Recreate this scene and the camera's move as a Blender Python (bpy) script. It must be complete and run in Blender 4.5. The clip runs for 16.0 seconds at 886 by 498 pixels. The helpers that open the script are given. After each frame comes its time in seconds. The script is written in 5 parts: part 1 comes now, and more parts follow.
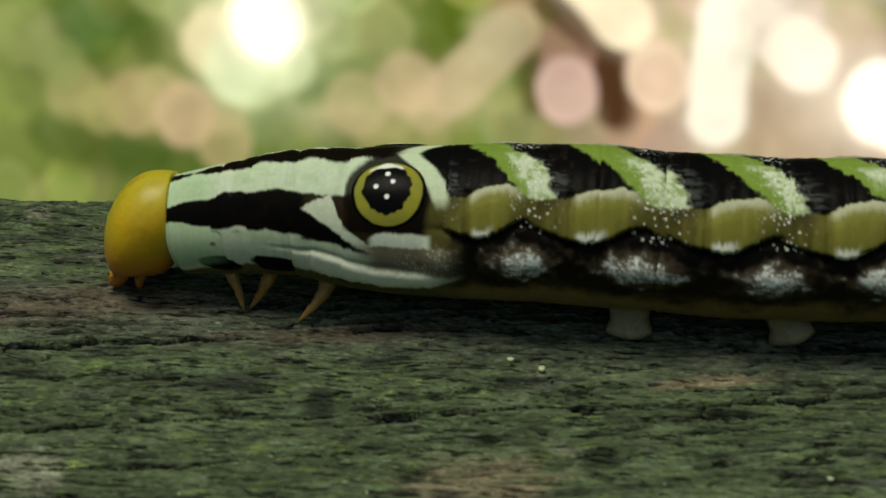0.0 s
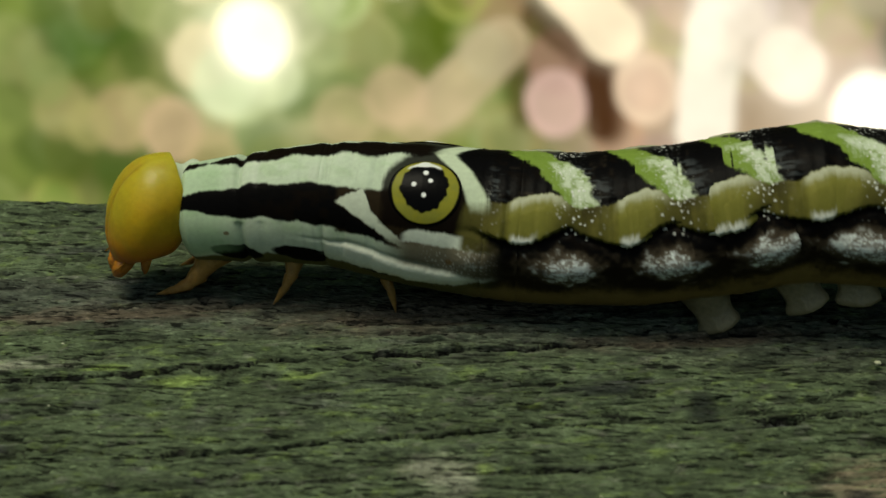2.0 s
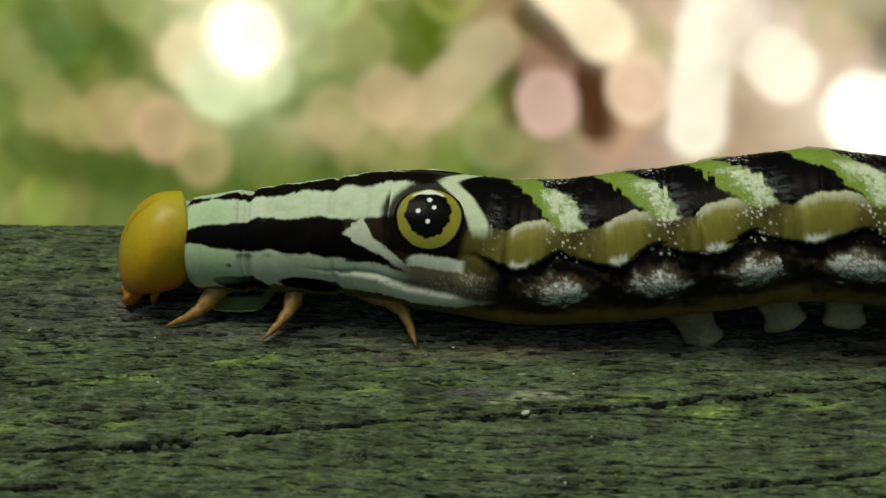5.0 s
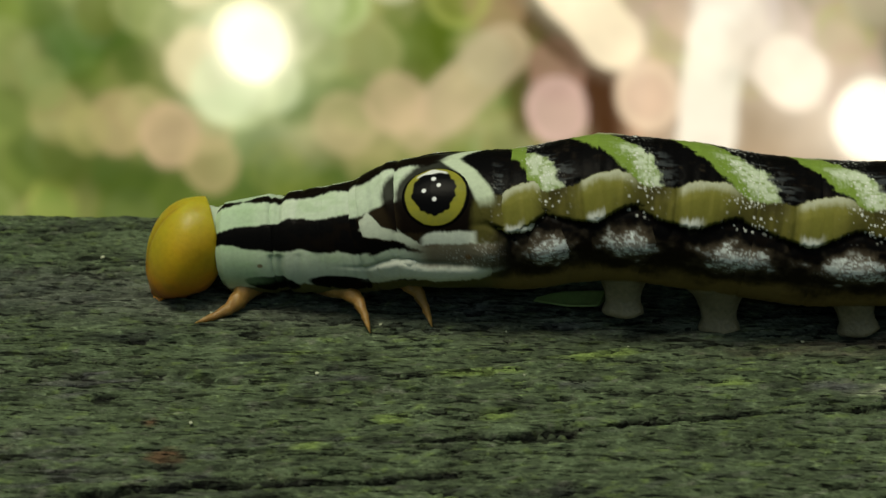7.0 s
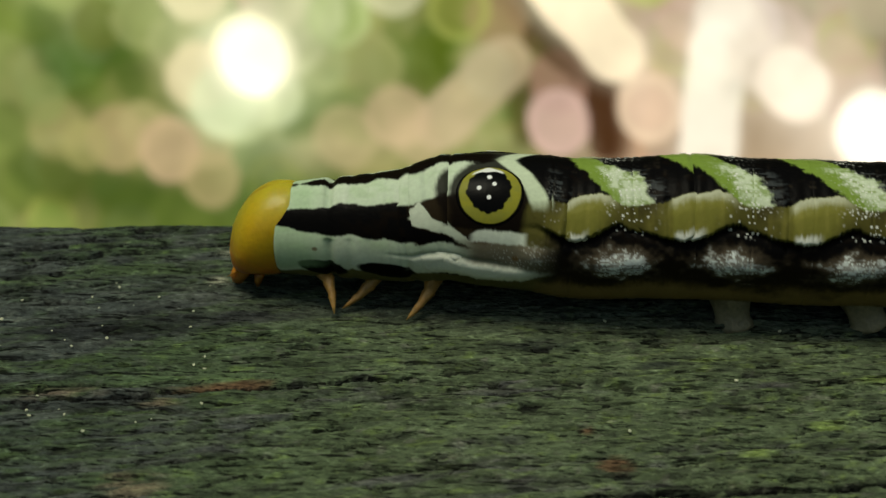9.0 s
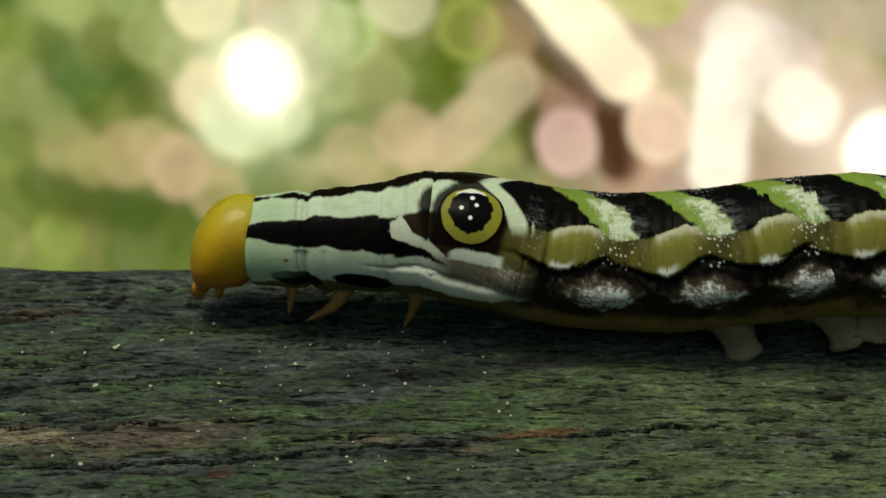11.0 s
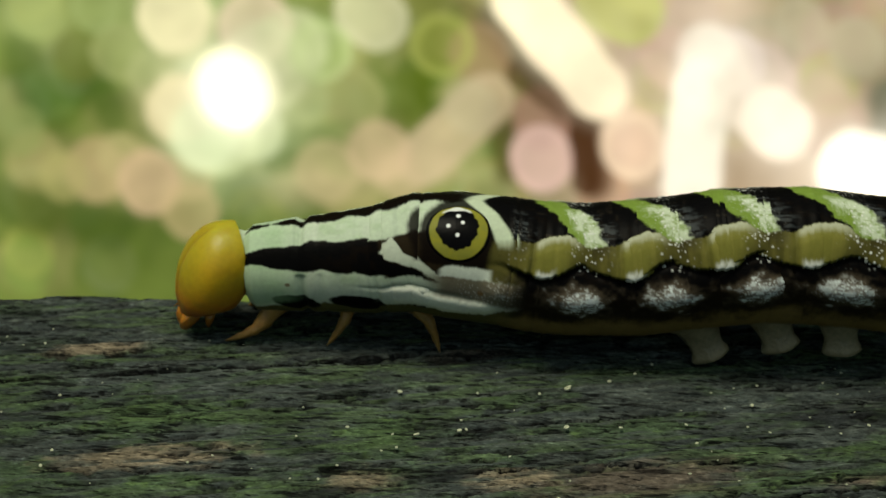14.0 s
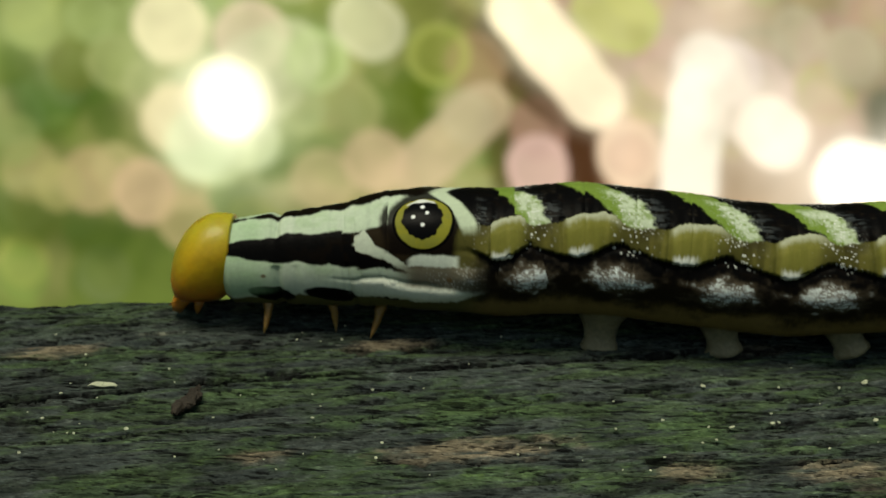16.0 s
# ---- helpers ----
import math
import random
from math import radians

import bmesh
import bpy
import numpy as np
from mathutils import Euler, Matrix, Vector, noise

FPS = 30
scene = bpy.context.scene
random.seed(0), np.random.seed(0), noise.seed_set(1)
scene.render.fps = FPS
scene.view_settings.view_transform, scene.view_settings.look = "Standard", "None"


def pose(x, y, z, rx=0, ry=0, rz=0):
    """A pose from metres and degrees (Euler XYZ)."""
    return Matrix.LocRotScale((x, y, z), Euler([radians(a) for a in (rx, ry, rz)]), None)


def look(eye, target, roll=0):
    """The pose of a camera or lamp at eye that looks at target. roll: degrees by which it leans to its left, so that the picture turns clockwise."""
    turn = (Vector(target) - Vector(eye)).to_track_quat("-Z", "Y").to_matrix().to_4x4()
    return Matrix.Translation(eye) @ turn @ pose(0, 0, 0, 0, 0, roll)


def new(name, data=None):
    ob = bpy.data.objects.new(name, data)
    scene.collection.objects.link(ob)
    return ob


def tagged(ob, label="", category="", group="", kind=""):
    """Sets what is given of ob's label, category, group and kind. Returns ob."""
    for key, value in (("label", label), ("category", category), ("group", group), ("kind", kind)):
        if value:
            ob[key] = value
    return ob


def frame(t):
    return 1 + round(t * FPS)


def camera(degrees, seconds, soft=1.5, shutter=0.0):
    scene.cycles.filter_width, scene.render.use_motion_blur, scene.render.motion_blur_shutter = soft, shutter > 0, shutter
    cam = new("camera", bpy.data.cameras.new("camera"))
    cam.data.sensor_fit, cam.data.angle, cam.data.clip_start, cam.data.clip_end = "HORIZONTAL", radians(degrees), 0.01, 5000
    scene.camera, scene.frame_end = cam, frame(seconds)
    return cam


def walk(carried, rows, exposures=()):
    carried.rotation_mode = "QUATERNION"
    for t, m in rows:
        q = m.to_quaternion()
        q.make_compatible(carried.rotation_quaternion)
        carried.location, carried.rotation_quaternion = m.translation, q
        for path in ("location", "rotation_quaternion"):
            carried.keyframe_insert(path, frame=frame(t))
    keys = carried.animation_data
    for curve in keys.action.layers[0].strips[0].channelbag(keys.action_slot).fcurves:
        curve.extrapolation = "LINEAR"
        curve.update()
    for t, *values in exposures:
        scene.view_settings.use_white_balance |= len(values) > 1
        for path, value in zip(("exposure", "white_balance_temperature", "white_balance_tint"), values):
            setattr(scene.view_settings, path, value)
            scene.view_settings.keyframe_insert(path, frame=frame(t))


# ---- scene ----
MM = 0.001

# the path of the camera
cam = camera(30, 16.0)
cam.data.dof.use_dof = True
cam.data.dof.focus_distance = 0.0800
cam.data.dof.aperture_fstop = 88.0
walk(cam, [
    (0, look((0.00940, -0.06251, 0.04041), (0.00136, 0.00638, 0.00055), -0.62)),
    (0.5, look((0.00380, -0.06379, 0.04029), (-0.00424, 0.00536, 0.00088), -0.73)),
    (1, look((0.00028, -0.06424, 0.04058), (-0.00736, 0.00505, 0.00133), -0.63)),
    (1.5, look((-0.00390, -0.06493, 0.04085), (-0.01123, 0.00433, 0.00149), -0.61)),
    (2, look((-0.00773, -0.06547, 0.04093), (-0.01472, 0.00386, 0.00163), -0.61)),
    (2.5, look((-0.01267, -0.06609, 0.04112), (-0.01969, 0.00329, 0.00192), -0.67)),
    (3, look((-0.01655, -0.06636, 0.04124), (-0.02320, 0.00310, 0.00211), -0.60)),
    (3.5, look((-0.02031, -0.06675, 0.04127), (-0.02684, 0.00273, 0.00216), -0.72)),
    (3.7, look((-0.02248, -0.06664, 0.04154), (-0.02896, 0.00270, 0.00217), -0.67)),
    (5.8, look((-0.03831, -0.07064, 0.04364), (-0.04377, -0.00119, 0.00432), 0.12)),
    (6, look((-0.04022, -0.07112, 0.04344), (-0.04574, -0.00151, 0.00440), 0.18)),
    (6.5, look((-0.04409, -0.07128, 0.04341), (-0.04982, -0.00165, 0.00444), 0.05)),
    (7, look((-0.04933, -0.07135, 0.04357), (-0.05491, -0.00177, 0.00448), 0.10)),
    (7.5, look((-0.05222, -0.07139, 0.04319), (-0.05794, -0.00172, 0.00428), 0.02)),
    (8, look((-0.05791, -0.07251, 0.04321), (-0.06364, -0.00289, 0.00423), 0.05)),
    (8.5, look((-0.06509, -0.07253, 0.04317), (-0.07031, -0.00291, 0.00409), 0.02)),
    (8.7, look((-0.06705, -0.07240, 0.04295), (-0.07210, -0.00266, 0.00407), -0.05)),
    (10.8, look((-0.08268, -0.07360, 0.04434), (-0.08759, -0.00329, 0.00650), 0.29)),
    (11, look((-0.08426, -0.07361, 0.04465), (-0.08920, -0.00327, 0.00688), 0.32)),
    (11.5, look((-0.08904, -0.07386, 0.04464), (-0.09371, -0.00341, 0.00703), 0.49)),
    (12, look((-0.09487, -0.07456, 0.04491), (-0.09964, -0.00413, 0.00728), 0.60)),
    (12.5, look((-0.09900, -0.07501, 0.04455), (-0.10371, -0.00460, 0.00687), 0.28)),
    (13, look((-0.10132, -0.07525, 0.04488), (-0.10559, -0.00475, 0.00730), 0.31)),
    (13.5, look((-0.10572, -0.07545, 0.04547), (-0.10928, -0.00478, 0.00816), 0.75)),
    (14, look((-0.10970, -0.07541, 0.04604), (-0.11252, -0.00459, 0.00895), 1.29)),
    (14.5, look((-0.11440, -0.07576, 0.04616), (-0.11659, -0.00483, 0.00923), 1.39)),
    (15, look((-0.11814, -0.07646, 0.04587), (-0.12017, -0.00539, 0.00921), 1.28)),
    (15.5, look((-0.12147, -0.07711, 0.04595), (-0.12352, -0.00600, 0.00935), 1.38)),
    (16, look((-0.12618, -0.07791, 0.04584), (-0.12829, -0.00683, 0.00918), 1.52)),
], exposures=[(0, 0.0), (2, -0.06), (8.7, -0.10), (11, 0.0), (16, 0.04)])

# ---- light ----
world = bpy.data.worlds.new("forest_sky")
scene.world = world
world.use_nodes = True
wn = world.node_tree
sky = wn.nodes.new("ShaderNodeTexSky")
sky.sky_type = "NISHITA"
sky.sun_disc = False
sky.sun_elevation = radians(75)
sky.sun_rotation = radians(200)
# the canopy lets a warm, slightly green light through
leafy = wn.nodes.new("ShaderNodeVectorMath")
leafy.operation = "MULTIPLY"
leafy.inputs[1].default_value = (1.0, 1.0, 0.70)
wn.links.new(sky.outputs[0], leafy.inputs[0])
wn.links.new(leafy.outputs[0], wn.nodes["Background"].inputs[0])
wn.nodes["Background"].inputs[1].default_value = 0.085
sun_data = bpy.data.lights.new("sun", "SUN")
sun_data.energy = 2.2
sun_data.angle = radians(28)
sun_data.color = (1.0, 0.96, 0.74)
sun = new("sun", sun_data)
sun.matrix_world = look((-0.24, -0.02, 1.0), (0, 0, 0))


# ---- noise and mesh helpers ----
def cells(ix, iy, seed):
    """A random number from 0 to 1 for each lattice cell."""
    h = np.sin(ix * 127.1 + iy * 311.7 + seed * 74.7) * 43758.5453
    return h - np.floor(h)


def fuzz(x, y, seed=0):
    """Smooth value noise from 0 to 1."""
    ix, iy = np.floor(x), np.floor(y)
    fx, fy = x - ix, y - iy
    fx, fy = fx * fx * (3 - 2 * fx), fy * fy * (3 - 2 * fy)
    a, b = cells(ix, iy, seed), cells(ix + 1, iy, seed)
    c, d = cells(ix, iy + 1, seed), cells(ix + 1, iy + 1, seed)
    return (a * (1 - fx) + b * fx) * (1 - fy) + (c * (1 - fx) + d * fx) * fy


def fuzz3(x, y, seed=0):
    return (fuzz(x, y, seed) + 0.5 * fuzz(2.1 * x, 2.1 * y, seed + 1) + 0.25 * fuzz(4.3 * x, 4.3 * y, seed + 2)) / 1.75


def ramp(x, a, b):
    t = np.clip((x - a) / (b - a), 0, 1)
    return t * t * (3 - 2 * t)


def over(col, mask, colour):
    """Lays a colour over an array of colours."""
    m = np.clip(mask, 0, 1)[..., None]
    return col * (1 - m) + np.asarray(colour, float) * m


def grid_mesh(name, P, col=None, wrap=False, material=None):
    """A smooth mesh from a grid of points (rows, columns, 3) in millimetres, with colours if given."""
    n, m = P.shape[:2]
    idx = np.arange(n * m).reshape(n, m)
    nxt = np.roll(idx, -1, 1) if wrap else idx[:, 1:]
    cur = idx if wrap else idx[:, :-1]
    quads = np.stack([cur[:-1], nxt[:-1], nxt[1:], cur[1:]], -1).reshape(-1, 4)
    me = bpy.data.meshes.new(name)
    me.vertices.add(n * m)
    me.vertices.foreach_set("co", (P.reshape(-1, 3) * MM).astype(np.float32).ravel())
    me.loops.add(quads.size)
    me.loops.foreach_set("vertex_index", quads.astype(np.int32).ravel())
    me.polygons.add(len(quads))
    me.polygons.foreach_set("loop_start", np.arange(0, quads.size, 4, dtype=np.int32))
    me.update(calc_edges=True)
    me.polygons.foreach_set("use_smooth", np.ones(len(quads), bool))
    if col is not None:
        ca = me.color_attributes.new("Tint", "FLOAT_COLOR", "POINT")
        rgba = np.ones((n * m, 4), np.float32)
        rgba[:, :3] = col.reshape(-1, 3)
        ca.data.foreach_set("color", rgba.ravel())
    if material:
        me.materials.append(material)
    return me


def put(name, me, parent=None, label=""):
    ob = new(name, me)
    ob.parent = parent
    return tagged(ob, label)


def part(name, bm, material, parent, label=""):
    """Links a bmesh, in millimetres, as one mesh object under a thing or a part."""
    me = bpy.data.meshes.new(name)
    bmesh.ops.scale(bm, vec=(MM, MM, MM), verts=bm.verts)
    bm.to_mesh(me)
    bm.free()
    for p in me.polygons:
        p.use_smooth = True
    me.materials.append(material)
    return put(name, me, parent, label)


def loft(rings, sides=14):
    """A closed tapered tube through rings (x, y, z, radius_x, radius_y), in millimetres, each ring level."""
    bm = bmesh.new()
    loops = []
    for x, y, z, rx, ry in rings:
        loops.append([bm.verts.new((x + rx * math.cos(2 * math.pi * i / sides), y + ry * math.sin(2 * math.pi * i / sides), z)) for i in range(sides)])
    for a, b in zip(loops, loops[1:]):
        for i in range(sides):
            bm.faces.new((a[i], a[(i + 1) % sides], b[(i + 1) % sides], b[i]))
    bm.faces.new(loops[0][::-1])
    bm.faces.new(loops[-1])
    bmesh.ops.recalc_face_normals(bm, faces=bm.faces)
    return bm


# ---- materials ----
def tinted(name, rough=0.45, grain=4000, mottle=0.25, bump=0.25, spec=0.4, stretch=(1, 1, 1), colour=None, sss=0.0, fine=3.0, spread=0.45):
    """A surface that takes its pigment from the mesh's tint, or one colour, mottled at two scales with a fine relief."""
    mat = bpy.data.materials.new(name)
    mat.use_nodes = True
    t = mat.node_tree
    bsdf = t.nodes["Principled BSDF"]
    co = t.nodes.new("ShaderNodeTexCoord")
    mp = t.nodes.new("ShaderNodeMapping")
    mp.inputs["Scale"].default_value = stretch
    mp.inputs["Rotation"].default_value = (0, 0, -0.197 if stretch[0] < 1 else 0)
    t.links.new(co.outputs["Object"], mp.inputs[0])
    n1 = t.nodes.new("ShaderNodeTexNoise")
    n1.inputs["Scale"].default_value = grain
    n1.inputs["Detail"].default_value = 4
    n2 = t.nodes.new("ShaderNodeTexNoise")
    n2.inputs["Scale"].default_value = grain / 7
    n2.inputs["Detail"].default_value = 3
    for n in (n1, n2):
        t.links.new(mp.outputs[0], n.inputs["Vector"])
    add = t.nodes.new("ShaderNodeMath")
    add.operation = "ADD"
    t.links.new(n1.outputs[0], add.inputs[0])
    t.links.new(n2.outputs[0], add.inputs[1])
    rng = t.nodes.new("ShaderNodeMapRange")
    for i, v in ((1, 1 - spread), (2, 1 + spread), (3, 1 - mottle), (4, 1 + mottle)):
        rng.inputs[i].default_value = v
    t.links.new(add.outputs[0], rng.inputs[0])
    mul = t.nodes.new("ShaderNodeVectorMath")
    mul.operation = "MULTIPLY"
    if colour is None:
        at = t.nodes.new("ShaderNodeVertexColor")
        at.layer_name = "Tint"
        t.links.new(at.outputs[0], mul.inputs[0])
    else:
        mul.inputs[0].default_value = colour
    t.links.new(rng.outputs[0], mul.inputs[1])
    t.links.new(mul.outputs[0], bsdf.inputs["Base Color"])
    bp = t.nodes.new("ShaderNodeBump")
    bp.inputs["Strength"].default_value = bump
    bp.inputs["Distance"].default_value = 0.0001 * fine
    t.links.new(add.outputs[0], bp.inputs["Height"])
    t.links.new(bp.outputs[0], bsdf.inputs["Normal"])
    bsdf.inputs["Roughness"].default_value = rough
    bsdf.inputs["Specular IOR Level"].default_value = spec
    if sss:
        bsdf.inputs["Subsurface Weight"].default_value = sss
        bsdf.inputs["Subsurface Radius"].default_value = (0.0008, 0.0006, 0.0003)
        bsdf.inputs["Subsurface Scale"].default_value = 1.0
    return mat


def add_dashes(mat):
    """Short dark splits and pale fibres along the grain, too fine for the mesh."""
    t = mat.node_tree
    bsdf = t.nodes["Principled BSDF"]
    pigment = bsdf.inputs["Base Color"].links[0].from_socket
    co = t.nodes.new("ShaderNodeTexCoord")
    mp = t.nodes.new("ShaderNodeMapping")
    mp.inputs["Rotation"].default_value = (0, 0, -0.197)
    mp.inputs["Scale"].default_value = (0.11, 1, 1)
    t.links.new(co.outputs["Object"], mp.inputs[0])
    grit = t.nodes.new("ShaderNodeMapping")
    grit.inputs["Rotation"].default_value = (0, 0, -0.197)
    grit.inputs["Scale"].default_value = (0.42, 1, 1)
    t.links.new(co.outputs["Object"], grit.inputs[0])
    layers = (
        (mp, 5200, 0.57, 0.63, 0.12), (mp, 2300, 0.60, 0.66, 0.20),
        (grit, 6500, 0.56, 0.66, 1.6), (grit, 8200, 0.57, 0.66, 0.5), (grit, 2600, 0.62, 0.69, 1.6),
    )
    for way, scale, low, high, gain in layers:
        n = t.nodes.new("ShaderNodeTexNoise")
        n.inputs["Scale"].default_value = scale
        n.inputs["Detail"].default_value = 3
        n.inputs["Roughness"].default_value = 0.6
        t.links.new(way.outputs[0], n.inputs["Vector"])
        r = t.nodes.new("ShaderNodeMapRange")
        for k, v in ((1, low), (2, high), (3, 1.0), (4, gain)):
            r.inputs[k].default_value = v
        t.links.new(n.outputs[0], r.inputs[0])
        mul = t.nodes.new("ShaderNodeVectorMath")
        mul.operation = "MULTIPLY"
        t.links.new(pigment, mul.inputs[0])
        t.links.new(r.outputs[0], mul.inputs[1])
        pigment = mul.outputs[0]
    t.links.new(pigment, bsdf.inputs["Base Color"])


SKIN = tinted("larva_skin", rough=0.36, grain=5000, mottle=0.12, bump=0.08, spec=0.025)
HEAD = tinted("larva_head", rough=0.36, grain=3500, mottle=0.12, bump=0.10, spec=0.3, sss=0.6)
SPOT = tinted("larva_eyespot", rough=0.3, grain=4000, mottle=0.08, bump=0.04, spec=0.04)
LEG = tinted("larva_leg", rough=0.35, grain=4000, mottle=0.4, bump=0.3, colour=(0.33, 0.185, 0.05), sss=0.3)
MOUTH = tinted("larva_mouth", rough=0.22, grain=4000, mottle=0.3, bump=0.3, spec=0.5, colour=(0.50, 0.20, 0.022), sss=0.3)
PROLEG = tinted("larva_proleg", rough=0.4, grain=4000, mottle=0.35, bump=0.4, colour=(0.24, 0.205, 0.12))
WOOD = tinted("weathered_wood", rough=0.82, grain=5200, mottle=0.55, bump=0.9, spec=0.12, stretch=(0.35, 1, 1), fine=2.4, spread=0.30)
add_dashes(WOOD)
SPECK = tinted("pale_speck", rough=0.7, grain=5000, mottle=0.2, colour=(0.50, 0.52, 0.36))
SPRIG = tinted("leaf_scrap", rough=0.5, grain=2500, mottle=0.25, colour=(0.30, 0.42, 0.13))
FLAKE = tinted("bark_flake", rough=0.8, grain=2500, mottle=0.4, bump=0.6, colour=(0.035, 0.026, 0.017))
SOIL = tinted("forest_floor", rough=0.95, grain=30, mottle=0.5, bump=0.5, colour=(0.08, 0.06, 0.035), fine=100)

# ---- the timber rail ----
# the grain runs at a slope of one in five to the larva's way
GX, GY = math.cos(0.197), math.sin(0.197)


def along(x, y):
    return x * GX + y * GY, -x * GY + y * GX


CRACKS = [
    ([-56, -51.7, -43.6, -36.1, -27.7, -20.7, -13.1, -5.6], [-11.6, -10.8, -8.8, -7.5, -5.9, -4.3, -2.7, -1.4], 0.26),
    ([-28, -21.5, -15.4, -8.5, -4.4, -0.6, 5.5, 10.9, 16.6, 24], [-11.9, -10.6, -9.2, -7.9, -6.9, -6.7, -5.5, -4.9, -4.1, -2.5], 0.18),
    ([-70, -66.9, -62.6, -58.3, -52.3], [-16.7, -16.0, -15.5, -14.8, -13.6], 0.30),
    ([-114, -108.7, -102.9, -96.1, -90.9, -86.7, -81.1, -74.9], [-14.2, -13.3, -12.5, -11.2, -10.1, -9.3, -8.2, -7.2], 0.22),
    ([-112, -109.8, -101.9, -96], [-10.4, -10.0, -8.9, -8.1], 0.10),
    ([-156, -150.5, -143.7, -137.2, -129.5, -121.7, -113.2], [-9.2, -7.8, -6.1, -4.5, -3.1, -1.7, 0.2], 0.28),
    ([-109, -107, -100.7, -97], [-6.0, -5.6, -4.4, -3.8], 0.10),
    ([-113, -111.4, -104.1, -97.3, -90], [0.0, 0.3, 1.5, 2.8, 4.2], 0.20),
    ([-30, -22, -12, -4, 3], [-14.6, -13.2, -11.6, -10.0, -8.4], 0.10),
    ([-160, -150, -140, -130], [-13.5, -11.6, -9.8, -7.6], 0.10),
]
# stains and bare places: x, y, half length, half width
BARE = [(4.7, -10.6, 3.6, 1.9), (14.5, -2.7, 3.2, 0.6), (-87.2, -10.3, 1.1, 0.4), (-131, -0.7, 2.9, 0.7), (-126.4, -10.1, 5.2, 1.1), (-116, -11.1, 2.0, 1.1), (-108.8, -10.6, 2.3, 1.0), (-149.2, -2.7, 3.3, 0.7), (-87, -16.3, 1.6, 1.0), (-78.4, -17.3, 2.2, 0.6), (-137, -11.5, 2.0, 0.6)]
ROSY = [(-102.9, -10.2, 7.0, 1.8), (-110.9, 0.5, 3.2, 0.6), (-131.5, -0.9, 2.7, 0.6), (-15, 0.4, 8.5, 2.0), (-30, -0.9, 11, 1.2), (-2, -0.6, 7, 1.0), (-92.0, -9.6, 2.5, 0.7)]
RUST = [(-84.5, -8.6, 3.2, 0.35), (-98.6, -13.0, 0.7, 0.6), (-66.3, -13.3, 0.9, 0.8), (-67.5, -11.0, 0.4, 0.3)]
LIME = [(-40.6, -5.6, 1.4, 0.4), (-25.2, -6.1, 1.9, 0.4), (-20.2, -5.3, 1.2, 0.4), (-46, 4.8, 2.2, 0.9), (-56.7, -9.9, 1.2, 0.4), (-52.8, -5.9, 2.4, 0.4), (-47.2, -3.7, 2.2, 0.4), (-26, -8.6, 0.5, 0.3), (-10, -6.6, 0.5, 0.3), (-11.6, -11.2, 0.5, 0.4), (-4.5, -9.4, 0.6, 0.3), (-60, -12.3, 0.9, 0.4), (-52, -9.1, 0.9, 0.4), (-29, -5.5, 1.2, 0.4), (-62, -4.5, 1.0, 0.3)]
BLACK = [(-6.8, -5.1, 2.8, 0.8), (-2.5, -6, 0.8, 1.6), (-90, -3.5, 9, 1.6), (-118, -12.5, 3, 0.8), (-112, -10.5, 2.2, 0.8), (-70, -4.0, 3, 0.8), (-64, -5.2, 1.5, 0.5), (3.5, -11.7, 0.7, 0.5), (-16, -5.2, 1.2, 0.4)]
PALE = [(-19.7, 8.9, 0.9, 0.7), (-86.3, 4.5, 1.1, 0.5), (-84.4, 4.0, 0.9, 0.4), (-86.7, 1.5, 0.7, 0.3), (-77.7, 4.9, 0.5, 0.3), (-143.6, -0.4, 1.2, 0.3), (-12.9, -11.8, 1.7, 1.7), (-14.0, -11.2, 1.2, 1.0), (-33, -5.6, 3.0, 0.5), (8.0, -8.4, 1.0, 0.3)]


def blot(x, y, spots, soft=0.5):
    g, h = along(x, y)
    out = np.zeros_like(x)
    for i, (sx, sy, a, b) in enumerate(spots):
        sg, sh = along(sx, sy)
        near = (np.abs(g - sg) < 2.2 * a) & (np.abs(h - sh) < 2.6 * b)
        d = np.hypot((g[near] - sg) / a, (h[near] - sh) / b) + 0.9 * (fuzz3(g[near] / 0.9, h[near] / 0.28, 20 + i) - 0.5)
        out[near] = np.maximum(out[near], 1 - ramp(d, 1 - soft, 1 + 0.25 * soft))
    return out


